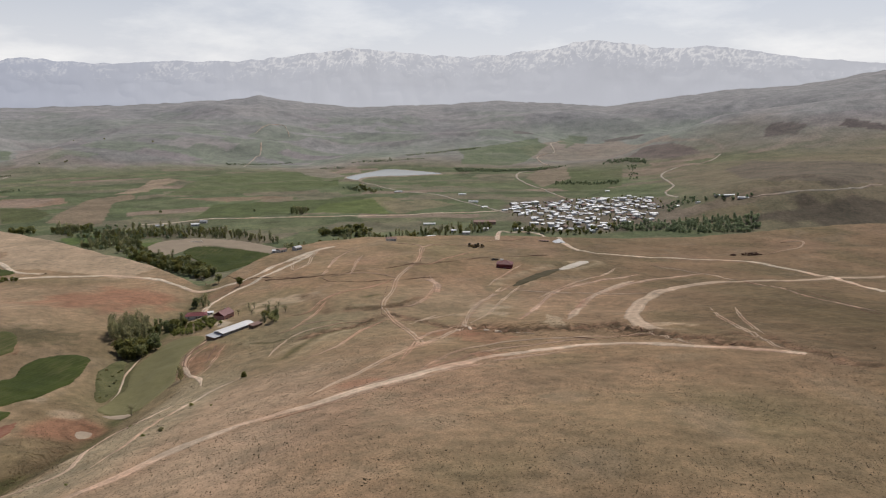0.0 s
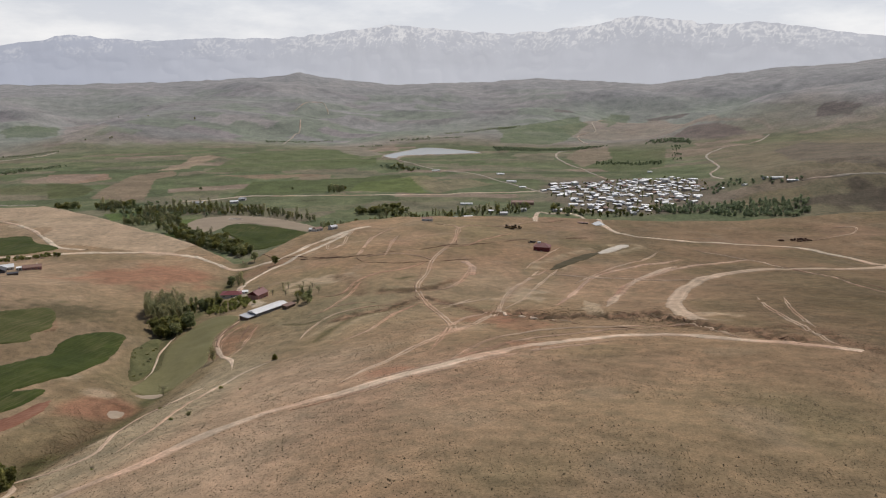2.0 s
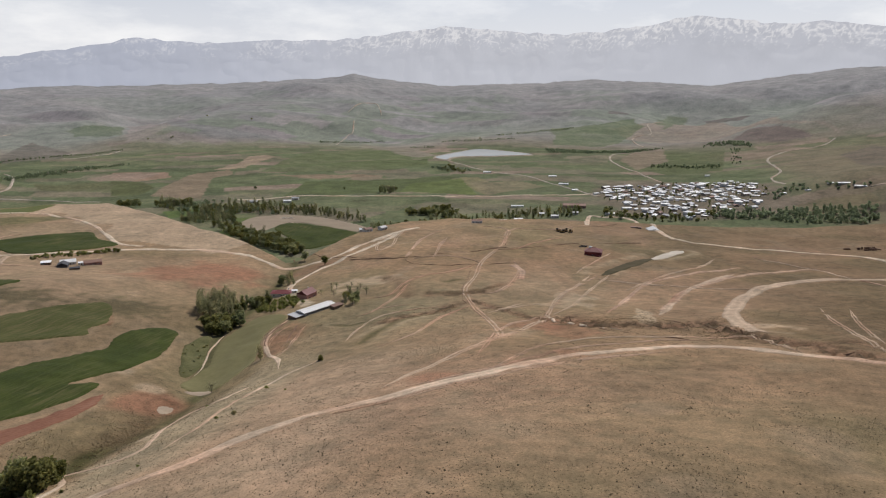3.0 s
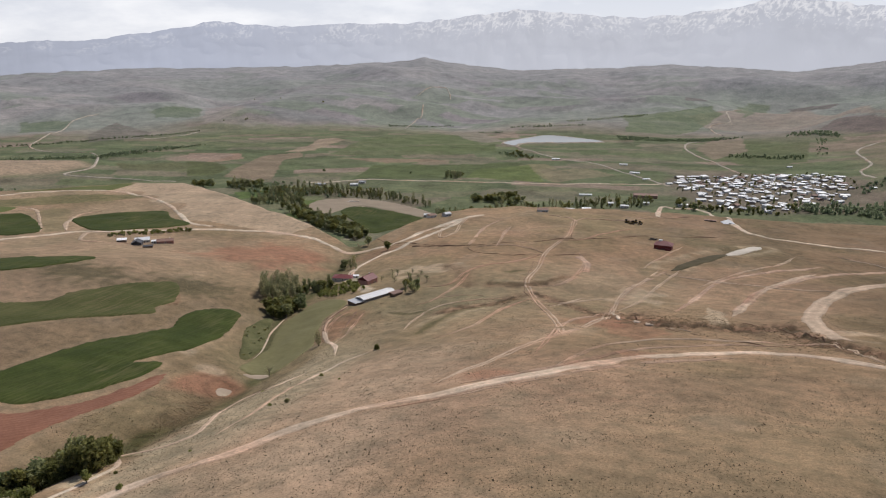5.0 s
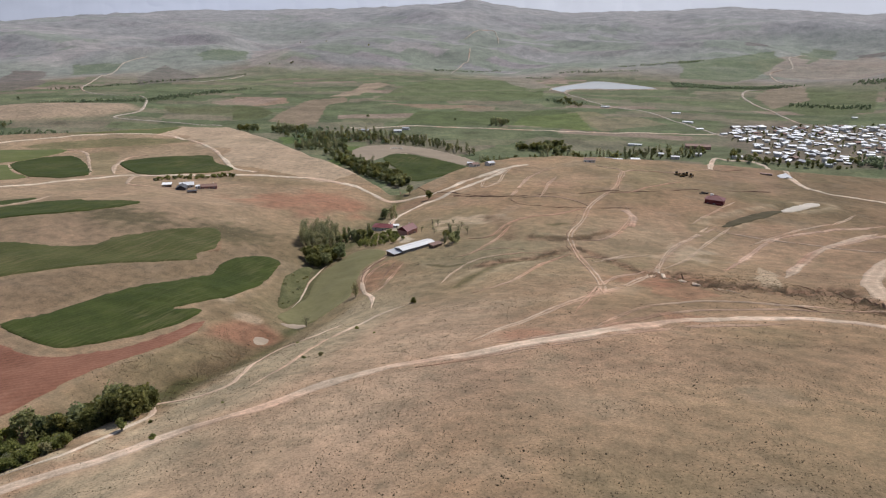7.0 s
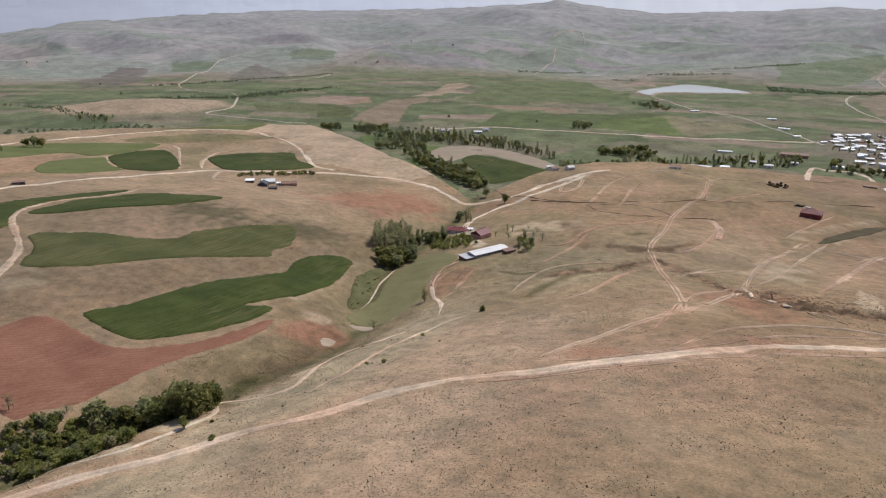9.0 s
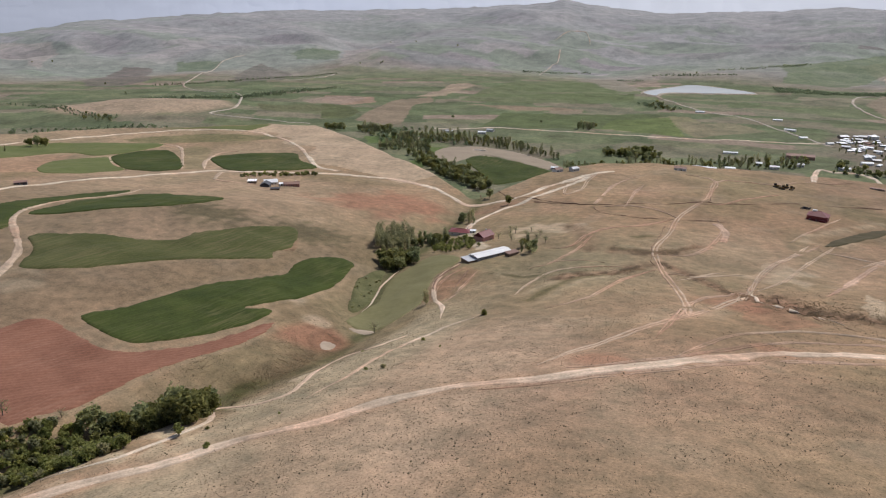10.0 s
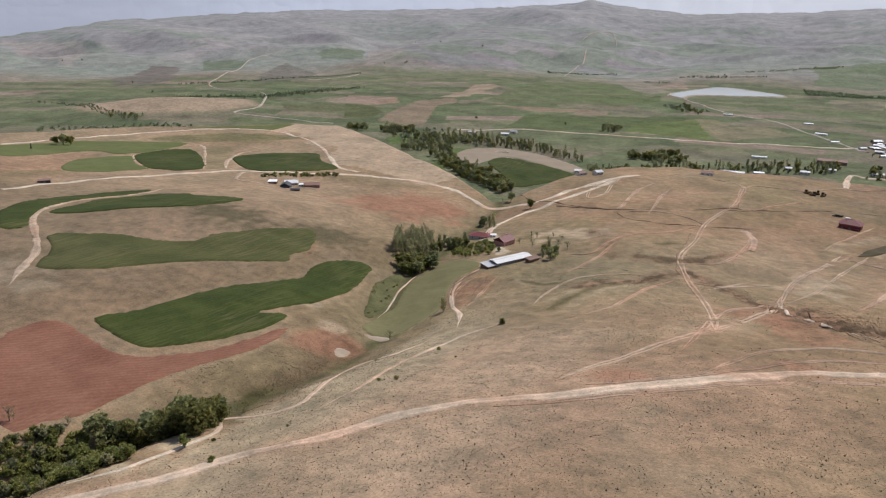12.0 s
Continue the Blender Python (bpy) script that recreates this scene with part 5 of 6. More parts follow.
def tree(name, label, category, seed, tall, lobes, count, leaf, leaf_mat, trunk_r, limbs, crown_name="crown"):
    rng = random.Random(seed)
    thing = tagged(new(name), label, category)
    bm = bmesh.new()
    bend = [(0, 0, -0.4)]
    top = 0.8 * tall
    for i in range(1, 5):
        bend.append((rng.uniform(-0.02, 0.02) * tall, rng.uniform(-0.02, 0.02) * tall, top * i / 4))
    for i in range(4):
        tube(bm, bend[i], bend[i + 1], trunk_r * (1 - 0.22 * i), trunk_r * (1 - 0.22 * (i + 1)) + 0.01, 6)
    for i in range(limbs):
        l = lobes[i % len(lobes)]
        z0 = rng.uniform(0.15, 0.6) * tall
        tube(bm, (0, 0, z0), (l[0] + rng.uniform(-.5, .5) * l[3], l[1] + rng.uniform(-.5, .5) * l[3], max(l[2], z0 + 0.3)), trunk_r * 0.45, trunk_r * 0.12, 4)
    part("trunk", bm, bark, thing)
    v, f = leaves(seed, lobes, count, leaf)
    crown = new(crown_name, sheet(crown_name, v, f, leaf_mat, False))
    crown.parent = thing
    return thing


def round_lobes(seed, tall, wide, base, n):
    rng = random.Random(seed)
    out = []
    for i in range(n):
        a, k = rng.uniform(0, 6.28), rng.uniform(0.2, 1.0)
        z = base + (tall - base) * rng.uniform(0.2, 0.82)
        swell = math.sin(math.pi * min(max((z - base) / (tall - base), 0.15), 0.9))
        r = wide * 0.5 * rng.uniform(0.38, 0.6)
        out.append((math.cos(a) * k * wide * 0.34 * swell, math.sin(a) * k * wide * 0.34 * swell, z, r, r * rng.uniform(0.7, 1.0)))
    return out


def column_lobes(seed, tall, wide, base, n):
    rng = random.Random(seed)
    out = []
    for i in range(n):
        s = (i + 0.5) / n
        r = wide * 0.5 * (0.55 + 0.6 * math.sin(math.pi * (0.15 + 0.75 * s))) * rng.uniform(0.75, 1.05)
        out.append((rng.uniform(-.12, .12) * wide, rng.uniform(-.12, .12) * wide, base + (tall - base) * s * 0.95, r, (tall - base) / n * 0.95))
    return out


WILLOWS = [tree("willow", "full dark green willow with a rounded crown", "tree", 10 + i, h, round_lobes(10 + i, h, w, 0.4, 9), 680, 0.50, willow_leaf, 0.22, 6) for i, (h, w) in enumerate(((7.5, 8.0), (8.5, 7.0), (6.0, 7.0)))]
BUSHES = [tree("bush", "low ragged green bush", "bush", 20 + i, h, round_lobes(20 + i, h, w, 0.1, 6), 330, 0.32, m, 0.08, 5) for i, (h, w, m) in enumerate(((2.8, 3.4, willow_leaf), (2.2, 3.2, fruit_leaf), (3.6, 3.2, pale_leaf)))]
POPLARS = [tree("poplar", "tall slender green poplar", "tree", 30 + i, h, column_lobes(30 + i, h, w, 1.2, 7), 480, 0.60, m, 0.24, 6) for i, (h, w, m) in enumerate(((15, 5.0, poplar_leaf), (12, 4.6, poplar_leaf), (16, 4.8, pale_leaf)))]
PALES = [tree("young_poplar", "pale thinly leaved young poplar", "tree", 40 + i, h, column_lobes(40 + i, h, w, 2.0, 6), 420, 0.36, pale_leaf, 0.15, 10) for i, (h, w) in enumerate(((13, 4.6), (11, 4.0)))]
ROUNDS = [tree("broadleaf_tree", "rounded green broadleaf tree", "tree", 50 + i, h, round_lobes(50 + i, h, w, 1.2, 9), 480, 0.64, m, 0.25, 6) for i, (h, w, m) in enumerate(((8.5, 8.0, willow_leaf), (7.0, 6.6, poplar_leaf), (9.5, 8.4, poplar_leaf)))]
FRUITS = [tree("fruit_tree", "small bright green orchard tree", "tree", 60 + i, h, round_lobes(60 + i, h, w, 0.9, 6), 300, 0.34, fruit_leaf, 0.12, 4) for i, (h, w) in enumerate(((4.0, 3.8), (3.4, 3.4)))]
BARE = [tree("bare_tree", "almost leafless grey tree on dry ground", "tree", 70, 6.5, round_lobes(70, 6.5, 6, 1.2, 8), 130, 0.22, pale_leaf, 0.16, 16)]
MODELS = {k: v for k, v in zip(("willow", "bush", "poplar", "pale", "round", "fruit", "bare"), (WILLOWS, BUSHES, POPLARS, PALES, ROUNDS, FRUITS, BARE))}
FRESH = {o.name for v in MODELS.values() for o in v}
pick = random.Random(99)


def plant(kind, x, y, size=1.0, group="", label=""):
    model = pick.choice(MODELS[kind])
    m = stand(model, x, y, pick.uniform(0, 360), size * pick.uniform(0.8, 1.2))
    if model.name in FRESH:
        FRESH.discard(model.name)
        model.matrix_basis = m
        ob = model
    else:
        ob = copy_thing(model, m)
    if group:
        ob["group"] = group
    if label:
        ob["label"] = label
    return ob


def grove(loop, kinds, gap, group, size=1.0, keep=1.0, label=""):
    """Trees at uneven distances inside an outline."""
    a = np.array(loop, float)
    lo, hi = a.min(0), a.max(0)
    for gx_ in np.arange(lo[0], hi[0] + gap, gap):
        for gy_ in np.arange(lo[1], hi[1] + gap, gap):
            x, y = gx_ + pick.uniform(-.45, .45) * gap, gy_ + pick.uniform(-.45, .45) * gap
            if inside(np.array([x]), np.array([y]), loop)[0] and pick.random() < keep:
                plant(pick.choice(kinds), x, y, size, group, label)


def far_wood(loop, kinds, gap, size, keep, label):
    """Trees too far off to tell apart, as one mesh."""
    a, vs, fs, n = np.array(loop, float), [], [], 0
    lo, hi = a.min(0), a.max(0)
    for gx_ in np.arange(lo[0], hi[0] + gap, gap):
        for gy_ in np.arange(lo[1], hi[1] + gap, gap):
            x, y = gx_ + pick.uniform(-.45, .45) * gap, gy_ + pick.uniform(-.45, .45) * gap
            if inside(np.array([x]), np.array([y]), loop)[0] and pick.random() < keep:
                tall, wide = (11.0, 4.6) if pick.choice(kinds) == "poplar" else (6.8, 8.5)
                tall, wide = tall * size * pick.uniform(0.75, 1.2), wide * size * pick.uniform(0.8, 1.2)
                seed = pick.randrange(9999)
                v, f = leaves(seed, (column_lobes if tall > 1.8 * wide else round_lobes)(seed, tall, wide, 0.3, 6), 150, 0.95 * size)
                vs.append(v + np.array([x, y, float(height(x, y))]))
                fs.append(f + n)
                n += len(v)
    return tagged(new("distant_trees", sheet("distant_trees", np.concatenate(vs), np.concatenate(fs), hazy_far_leaf, False)), label, "trees", kind="stuff")


# outlines of the groves
RAVINE_WILLOWS = [(-138, 189), (-159, 207), (-167, 201), (-170, 191), (-173, 183), (-177, 173), (-176, 167), (-171, 168), (-165, 178), (-143, 175), (-138, 183)]
RAVINE_SCRUB = [(-190, 152), (-189, 162), (-180, 172), (-174, 167), (-152, 168), (-144, 162), (-152, 147), (-175, 142)]
GROVE_PALE = [(-220, 431), (-227, 451), (-228, 470), (-218, 481), (-210, 475), (-203, 448), (-210, 430)]
GROVE_WILLOW = [(-203, 405), (-210, 421), (-201, 440), (-198, 458), (-189, 433), (-193, 414)]
GROVE_DARK = [(-207, 465), (-213, 489), (-196, 504), (-187, 488), (-198, 478)]
ORCHARD = [(-192, 460), (-204, 490), (-174, 494), (-154, 460), (-165, 452)]
FARM_BACK = [(-208, 553), (-216, 578), (-205, 581), (-192, 547)]
BARN_TREES = [(-126, 449), (-130, 464), (-116, 469), (-112, 457), (-118, 445)]
RIVER_STRIP = [(-645, 1088), (-580, 1067), (-460, 947), (-371, 858), (-290, 801), (-278, 816), (-313, 864), (-391, 914), (-468, 1003), (-535, 1080), (-635, 1127)]
POPLAR_ROW = [(-561, 1090), (-492, 1121), (-369, 1118), (-248, 1029), (-242, 1005), (-348, 1057), (-462, 1054), (-523, 1036)]
BRIDGE_TREES = [(-231, 944), (-222, 994), (-180, 990), (-173, 957)]
ROADSIDE = [(-200, 1000), (-130, 1044), (-58, 1093), (16, 1139), (83, 1173), (81, 1118), (17, 1078), (-55, 1053), (-125, 1014), (-193, 971)]
RIVER_EAST = [(-430, 915), (-371, 858), (-290, 801), (-278, 816), (-313, 864), (-391, 914), (-420, 945)]
RIVER_CLUMPS = [[(-525, 971), (-483, 977), (-505, 1018), (-541, 1010)], [(-479, 979), (-443, 983), (-468, 1037), (-512, 1042)], [(-624, 1087), (-576, 1112), (-590, 1139), (-640, 1113)]]
DARK_WOOD = [(-200, 1071), (-201, 1099), (-133, 1129), (-116, 1104), (-126, 1078)]
ROAD_CLUMP = [(-718, 1115), (-701, 1133), (-665, 1106), (-664, 1082), (-696, 1085)]
POPLAR_CLUMP = [(-284, 1269), (-253, 1265), (-260, 1310), (-292, 1315)]
RESERVOIR_TREES = [(-227, 1678), (-162, 1576), (-154, 1617), (-207, 1729)]
FAR_WOOD = [(37, 2232), (179, 2137), (284, 2180), (403, 2197), (271, 2081), (43, 2089)]
FAR_ROW = [(62, 2660), (147, 2684), (148, 2714), (62, 2695)]
FIELD_ROW = [(286, 1756), (347, 1727), (441, 1715), (457, 1780), (356, 1774), (296, 1807)]
NORTH_ROW = [(503, 2163), (578, 2174), (618, 2091), (644, 2182), (597, 2251), (524, 2224)]
NORTH_EAST = [(570, 2133), (587, 2079), (503, 1768), (487, 1798)]
BELT = [(282, 1098), (352, 1088), (412, 1078), (507, 1077), (534, 1149), (452, 1160), (370, 1145), (304, 1151)]
FRONT = [(111, 1090), (195, 1075), (279, 1088), (292, 1140), (199, 1099), (147, 1125), (118, 1163)]
EAST_YARD = [(384, 1207), (452, 1277), (559, 1211), (570, 1227), (467, 1322), (408, 1287)]
HEDGE_WEST = [(-1131, 793), (-981, 879), (-932, 947), (-964, 978), (-1024, 929), (-1062, 866), (-1174, 828)]
HEDGE_SHORT = [(-1142, 936), (-1057, 939), (-1100, 976), (-1162, 964)]
HEDGE_FAR = [(-1279, 1236), (-1127, 1353), (-1054, 1577), (-1026, 1536), (-1080, 1308), (-1230, 1206)]
HEDGE_FARM = [(-463, 583), (-448, 598), (-403, 633), (-410, 641), (-457, 609), (-472, 594)]
PLAIN_HEDGE = [(-638, 1115), (-568, 1125), (-579, 1157), (-528, 1185), (-521, 1168), (-559, 1125), (-627, 1095)]
WEST_VALLEY = [(-615, 1090), (-564, 1157), (-507, 1114), (-456, 1103), (-379, 1041), (-458, 1042), (-497, 978)]
ravine, farm, river = "trees in the ravine", "trees round the farm", "trees along the river"
grove(RAVINE_WILLOWS, ["willow", "willow", "round"], 3.9, ravine, 1.0)
grove(RAVINE_SCRUB, ["bush", "fruit", "bush", "fruit"], 2.4, ravine, 1.05)
grove(GROVE_PALE, ["pale"], 4.6, farm, 1.0)
grove(GROVE_WILLOW, ["willow", "round"], 5.0, farm, 1.0)
grove(GROVE_DARK, ["poplar", "round"], 5.2, farm, 0.75)
grove(FARM_BACK, ["round", "pale"], 8.0, farm, 0.85)
grove(BARN_TREES, ["round", "pale", "poplar"], 6.0, farm, 0.7)
grove(ORCHARD, ["fruit"], 4.2, "orchard by the farm", 0.9)
grove(RIVER_STRIP, ["willow", "bush", "pale", "round"], 8.0, river, 1.05, 0.42)
grove(RIVER_EAST, ["willow", "willow", "round"], 7.0, river, 1.15, 0.9)
for _loop in RIVER_CLUMPS:
    grove(_loop, ["poplar", "pale", "round"], 8.0, river, 1.1, 0.9)
grove(POPLAR_ROW, ["poplar", "pale", "poplar", "willow"], 8.5, river, 1.1, 0.7)
grove(BRIDGE_TREES, ["round", "pale", "poplar"], 10.0, river, 0.9, 0.8)
grove(ROADSIDE, ["bush", "willow", "pale", "poplar"], 8.5, river, 1.1, 0.75)
grove(DARK_WOOD, ["round", "willow"], 7.5, river, 1.1)
grove(ROAD_CLUMP, ["round", "willow"], 8.0, "trees by the road", 1.0)
grove(POPLAR_CLUMP, ["poplar"], 8.0, "poplars among the fields", 1.3)
grove(RESERVOIR_TREES, ["round"], 14.0, "trees below the reservoir", 1.0, 0.7)
far_wood(FAR_WOOD, ["round", "willow", "bush"], 7.2, 0.77, 0.56, "loose rows of green trees far across the plain")
far_wood(FAR_ROW, ["round", "bush"], 8.6, 0.77, 0.56, "loose rows of green trees far across the plain")
far_wood(FIELD_ROW, ["round", "poplar", "bush"], 7.9, 0.68, 0.48, "loose rows of green trees far across the plain")
far_wood(NORTH_ROW, ["round", "willow"], 7.9, 0.85, 0.60, "loose rows of green trees far across the plain")
far_wood(NORTH_EAST, ["round", "willow"], 10.0, 0.70, 0.35, "loose rows of green trees far across the plain")
far_wood(BELT, ["round", "poplar", "round"], 7.0, 1.0, 0.62, "dense belt of green trees below the village")
grove(FRONT, ["round", "bush", "willow"], 9.0, "tree belt below the village", 0.95, 0.8)
far_wood(EAST_YARD, ["round", "willow"], 11.0, 0.85, 0.5, "loose rows of green trees far across the plain")
far_wood(HEDGE_WEST, ["round", "pale", "bush"], 9.0, 0.65, 0.6, "loose rows of green trees far across the plain")
grove(HEDGE_SHORT, ["pale", "round"], 11.0, "hedge in the west", 0.75, 0.8)
far_wood(HEDGE_FAR, ["round", "poplar"], 11.0, 0.75, 0.75, "loose rows of green trees far across the plain")
grove(HEDGE_FARM, ["fruit", "bush"], 3.6, "hedge by the hill farm", 0.9, 0.85)
far_wood(PLAIN_HEDGE, ["round", "willow"], 11.0, 0.8, 0.85, "row of green trees along the edge of the plain")
far_wood(WEST_VALLEY, ["round", "willow", "pale"], 14.0, 0.9, 0.6, "loose green trees along the valley river")


def far_row(points, half, gap, size, keep, label):
    """A narrow row of far-off trees along a line."""
    side = ribbon(np.array(points, float), np.tile(np.array([-half, half]), (len(points), 1)))
    return far_wood([tuple(p) for p in side[:, 0]] + [tuple(p) for p in side[::-1, 1]], ["round", "poplar", "round"], gap, size, keep, label)


for _line, _half, _size in (([(-1102, 1344), (-1088, 1433), (-1055, 1528), (-1031, 1650)], 14, 0.85), ([(-1200, 1150), (-1211, 1293), (-1093, 1277)], 14, 0.7), ([(-1519, 1463), (-1422, 1556), (-1337, 1699), (-1268, 2017)], 11, 0.7),
                            ([(-1477, 1025), (-1398, 1035), (-1161, 959), (-1078, 965)], 10, 0.7), ([(-136, 2572), (-37, 2596), (28, 2656), (126, 2681)], 14, 0.8), ([(-320, 2378), (-205, 2399), (-69, 2459)], 14, 0.8),
                            ([(-744, 2361), (-690, 2377), (-621, 2409), (-541, 2498)], 14, 0.75), ([(-418, 2270), (-324, 2265)], 12, 0.7), ([(-245, 1714), (-212, 1658), (-143, 1674)], 12, 0.8)):
    far_row(_line, _half, 7.5, 0.75 * _size, 0.6, "thin row of trees far across the plain")
for _x, _y in ((-1480, 2778), (-1268, 2598), (-1082, 2582), (-1206, 2198), (-264, 1330), (-371, 1337), (-189, 2449), (-546, 1315), (-1648, 1432), (-1415, 1292), (-2354, 1733), (-2282, 1758), (-1270, 2166), (-1203, 2205)):
    plant("round", _x, _y, 0.75, "lone trees on the far slopes", "lone dark tree on a far slope")
grove(SCRUB_J, ["bush"], 3.6, "bushes among the reeds", 0.5, 0.5)
plant("pale", -139, 344, 0.95, "", "yellow-green young poplar alone on the slope")
plant("bare", -151, 311, 1.2, "", "bare grey tree beside the pale pond")
plant("willow", -99, 324, 0.62, "", "single round dark bush on the slope")
for _x, _y, _s in ((-115, 192, .5), (-121, 167, .8), (-109, 279, .7), (-111, 236, .6), (-105, 238, .6), (-131, 178, .4), (-128, 262, .5), (-96, 268, .35)):
    plant("bush", _x, _y, _s, "", "small dark bush on the dry slope")
plant("fruit", -136, 172, 1.25, "", "small spreading tree at the ravine's edge")
plant("bare", -199, 161, 0.9)
plant("bare", -186, 171, 0.7)
plant("round", -188, 616, 0.8, "", "lone dark tree by the gravel road")
plant("round", -221, 656, 0.9)
plant("poplar", -785, 558, 0.8)
for _x, _y in ((-797, 598), (-807, 615), (-783, 607), (-790, 603)):
    plant("round", _x, _y, 1.25, "trees by the west field")
for _x, _y in ((-172, 470), (-166, 482), (-150, 486), (-145, 496), (-138, 478), (-127, 466), (-113, 476), (-121, 481), (-131, 491), (-143, 503), (-149, 508), (-123, 497), (-134, 512)):
    plant("bare", _x, _y, 0.85, farm)


# ---- buildings ----
def house(name, label, category, long, wide, tall, roof, pitch, wall_mat, roof_mat, windows=2, door=True, chimney=False, overhang=0.4):
    """A house on an Empty at its base: walls on a plinth, roof, door, framed windows, chimney. Its long side runs along x."""
    thing = tagged(new(name), label, category)
    part("wall", box(bmesh.new(), long, wide, tall + 0.8, 0, 0, -0.8, bevel=0.04), wall_mat, thing)
    rise = math.tan(radians(pitch)) * wide / 2
    bm = bmesh.new()
    a, b = long / 2 + overhang, wide / 2 + overhang
    low = tall - math.tan(radians(pitch)) * overhang
    if roof == "gable":
        rows = [(-a, 0), (a, 0)]
    elif roof == "hip":
        k = max(a - b, 0.05)
        rows = [(-k, 0), (k, 0)]
    else:
        rows = [(-a, -b), (a, -b)]
    for dz in (0.0, -0.14):
        e = [bm.verts.new(p) for p in ((-a, -b, low + dz), (a, -b, low + dz), (a, b, low + dz), (-a, b, low + dz))]
        if roof == "shed":
            e[2].co.z += 2 * rise
            e[3].co.z += 2 * rise
            bm.faces.new(e if dz == 0 else e[::-1])
            faces_rim = [e] if dz == 0 else faces_rim + [e]
            continue
        r = [bm.verts.new((px, py, tall + rise + dz)) for px, py in rows]
        loops = [(e[0], e[1], r[1], r[0]), (e[2], e[3], r[0], r[1]), (e[1], e[2], r[1]), (e[3], e[0], r[0])]
        for lp in loops:
            bm.faces.new(lp if dz == 0 else lp[::-1])
        faces_rim = [e] if dz == 0 else faces_rim + [e]
    for i in range(4):
        bm.faces.new((faces_rim[0][i], faces_rim[1][i], faces_rim[1][(i + 1) % 4], faces_rim[0][(i + 1) % 4]))
    bmesh.ops.recalc_face_normals(bm, faces=bm.faces)
    roof_ob = part("roof", bm, roof_mat, thing)
    if roof != "shed":
        reach = rows[1][0] - rows[0][0]
        part("ridge", box(bmesh.new(), max(reach, 0.4), 0.35, 0.12, 0, 0, tall + rise - 0.02), roof_mat, roof_ob)
    if door:
        part("door", box(bmesh.new(), 1.0, 0.08, 2.05, long * 0.12, -wide / 2 - 0.02, 0.0), wood, thing)
    for side in (-1, 1):
        for i in range(windows):
            x = long * ((i + 0.5) / windows - 0.5)
            if side < 0 and door and abs(x - long * 0.12) < 1.3:
                x -= 1.7
            frame_ob = part("window", box(bmesh.new(), 1.25, 0.10, 1.25, x, side * (wide / 2 + 0.015), 0.95), limewash, thing)
            part("pane", box(bmesh.new(), 1.05, 0.04, 1.05, x, side * (wide / 2 + 0.06), 1.05), pane_glass, frame_ob)
    if chimney:
        part("chimney", box(bmesh.new(), 0.6, 0.6, 1.5, long * 0.28, wide * 0.12, tall + rise * 0.6), limewash, thing)
    return thing


def set_down(ob, x, y, turn, size=1.0, sink=0.0):
    ob.matrix_basis = stand(ob, x, y, turn, size, sink)
    return ob


VILLAGE_HOUSES = [
    house("house", "village house with a white metal gable roof", "house", 15, 9, 3.2, "gable", 17, limewash, white_sheet, 2, True, True),
    house("house", "village house with a grey metal gable roof", "house", 13, 9, 3.0, "gable", 19, mud_wall, grey_sheet, 2, True, True),
    house("house", "low mud-walled village house with a pale roof", "house", 12, 8, 2.8, "shed", 5, mud_wall, white_sheet, 2),
    house("house", "two-storey village house with a white hipped roof", "house", 12, 10, 5.6, "hip", 22, limewash, white_sheet, 2, True, True),
    house("house", "long village stable with a pale sheet roof", "house", 22, 9, 3.2, "gable", 13, grey_wall, white_sheet, 2),
    house("house", "small grey-walled village house with a flat grey roof", "house", 9, 8, 2.8, "shed", 4, grey_wall, grey_sheet, 2),
    house("house", "village house with a dull red sheet roof", "house", 12, 9, 3.1, "gable", 20, mud_wall, brown_sheet, 3, True, True)]
town, first = random.Random(5), set()
v_lo, v_hi = np.array(VILLAGE).min(0), np.array(VILLAGE).max(0)
for _i, _y in enumerate(np.arange(v_lo[1], v_hi[1], 16.8)):
    for _x in np.arange(v_lo[0] + (_i % 2) * 9, v_hi[0], 15.0):
        x, y = _x + town.uniform(-4.5, 4.5), _y + town.uniform(-5, 5)
        if not inside(np.array([x]), np.array([y]), VILLAGE)[0] or town.random() < 0.07:
            continue
        if town.random() < 0.33:
            plant(town.choice(("willow", "poplar", "fruit")), x, y, 0.75, "trees among the village houses")
            continue
        k = town.choice((0, 0, 0, 1, 1, 1, 2, 2, 3, 4, 5, 5, 6))
        m = stand(None, x, y, town.choice((0, 90, 45, -30)) + town.uniform(-25, 25), town.uniform(0.62, 1.15), 0.1)
        model = VILLAGE_HOUSES[k]
        if k not in first:
            first.add(k)
            model.matrix_basis = m
            model["group"] = "houses of the village"
        else:
            copy_thing(model, m)
for k, model in enumerate(VILLAGE_HOUSES):
    if k not in first:
        set_down(model, 300 + 20 * k, 1510, 0)

# the farm by the ravine
barn = house("barn", "long grey barn with a white metal roof", "barn", 27, 8, 2.7, "gable", 12, grey_wall, barn_sheet, 6, True, False, 0.5)
set_down(barn, -139, 440, 59, 1.0, 0.2)
annex = house("barn_annex", "low dark shelter at the barn's end", "shed", 7, 8, 2.4, "shed", 3, wood, grey_sheet, 0, False)
set_down(annex, -148, 426, 59)
lean_to = house("lean_to", "small brown lean-to beside the barn", "shed", 8, 4, 2.2, "shed", 6, wood, brown_sheet, 0, True)
set_down(lean_to, -126, 444, 59)
set_down(house("farmhouse", "low farmhouse with a dull purple-red roof", "house", 17, 10, 3.0, "hip", 17, limewash, red_sheet, 3, True, True), -192, 517, 8)
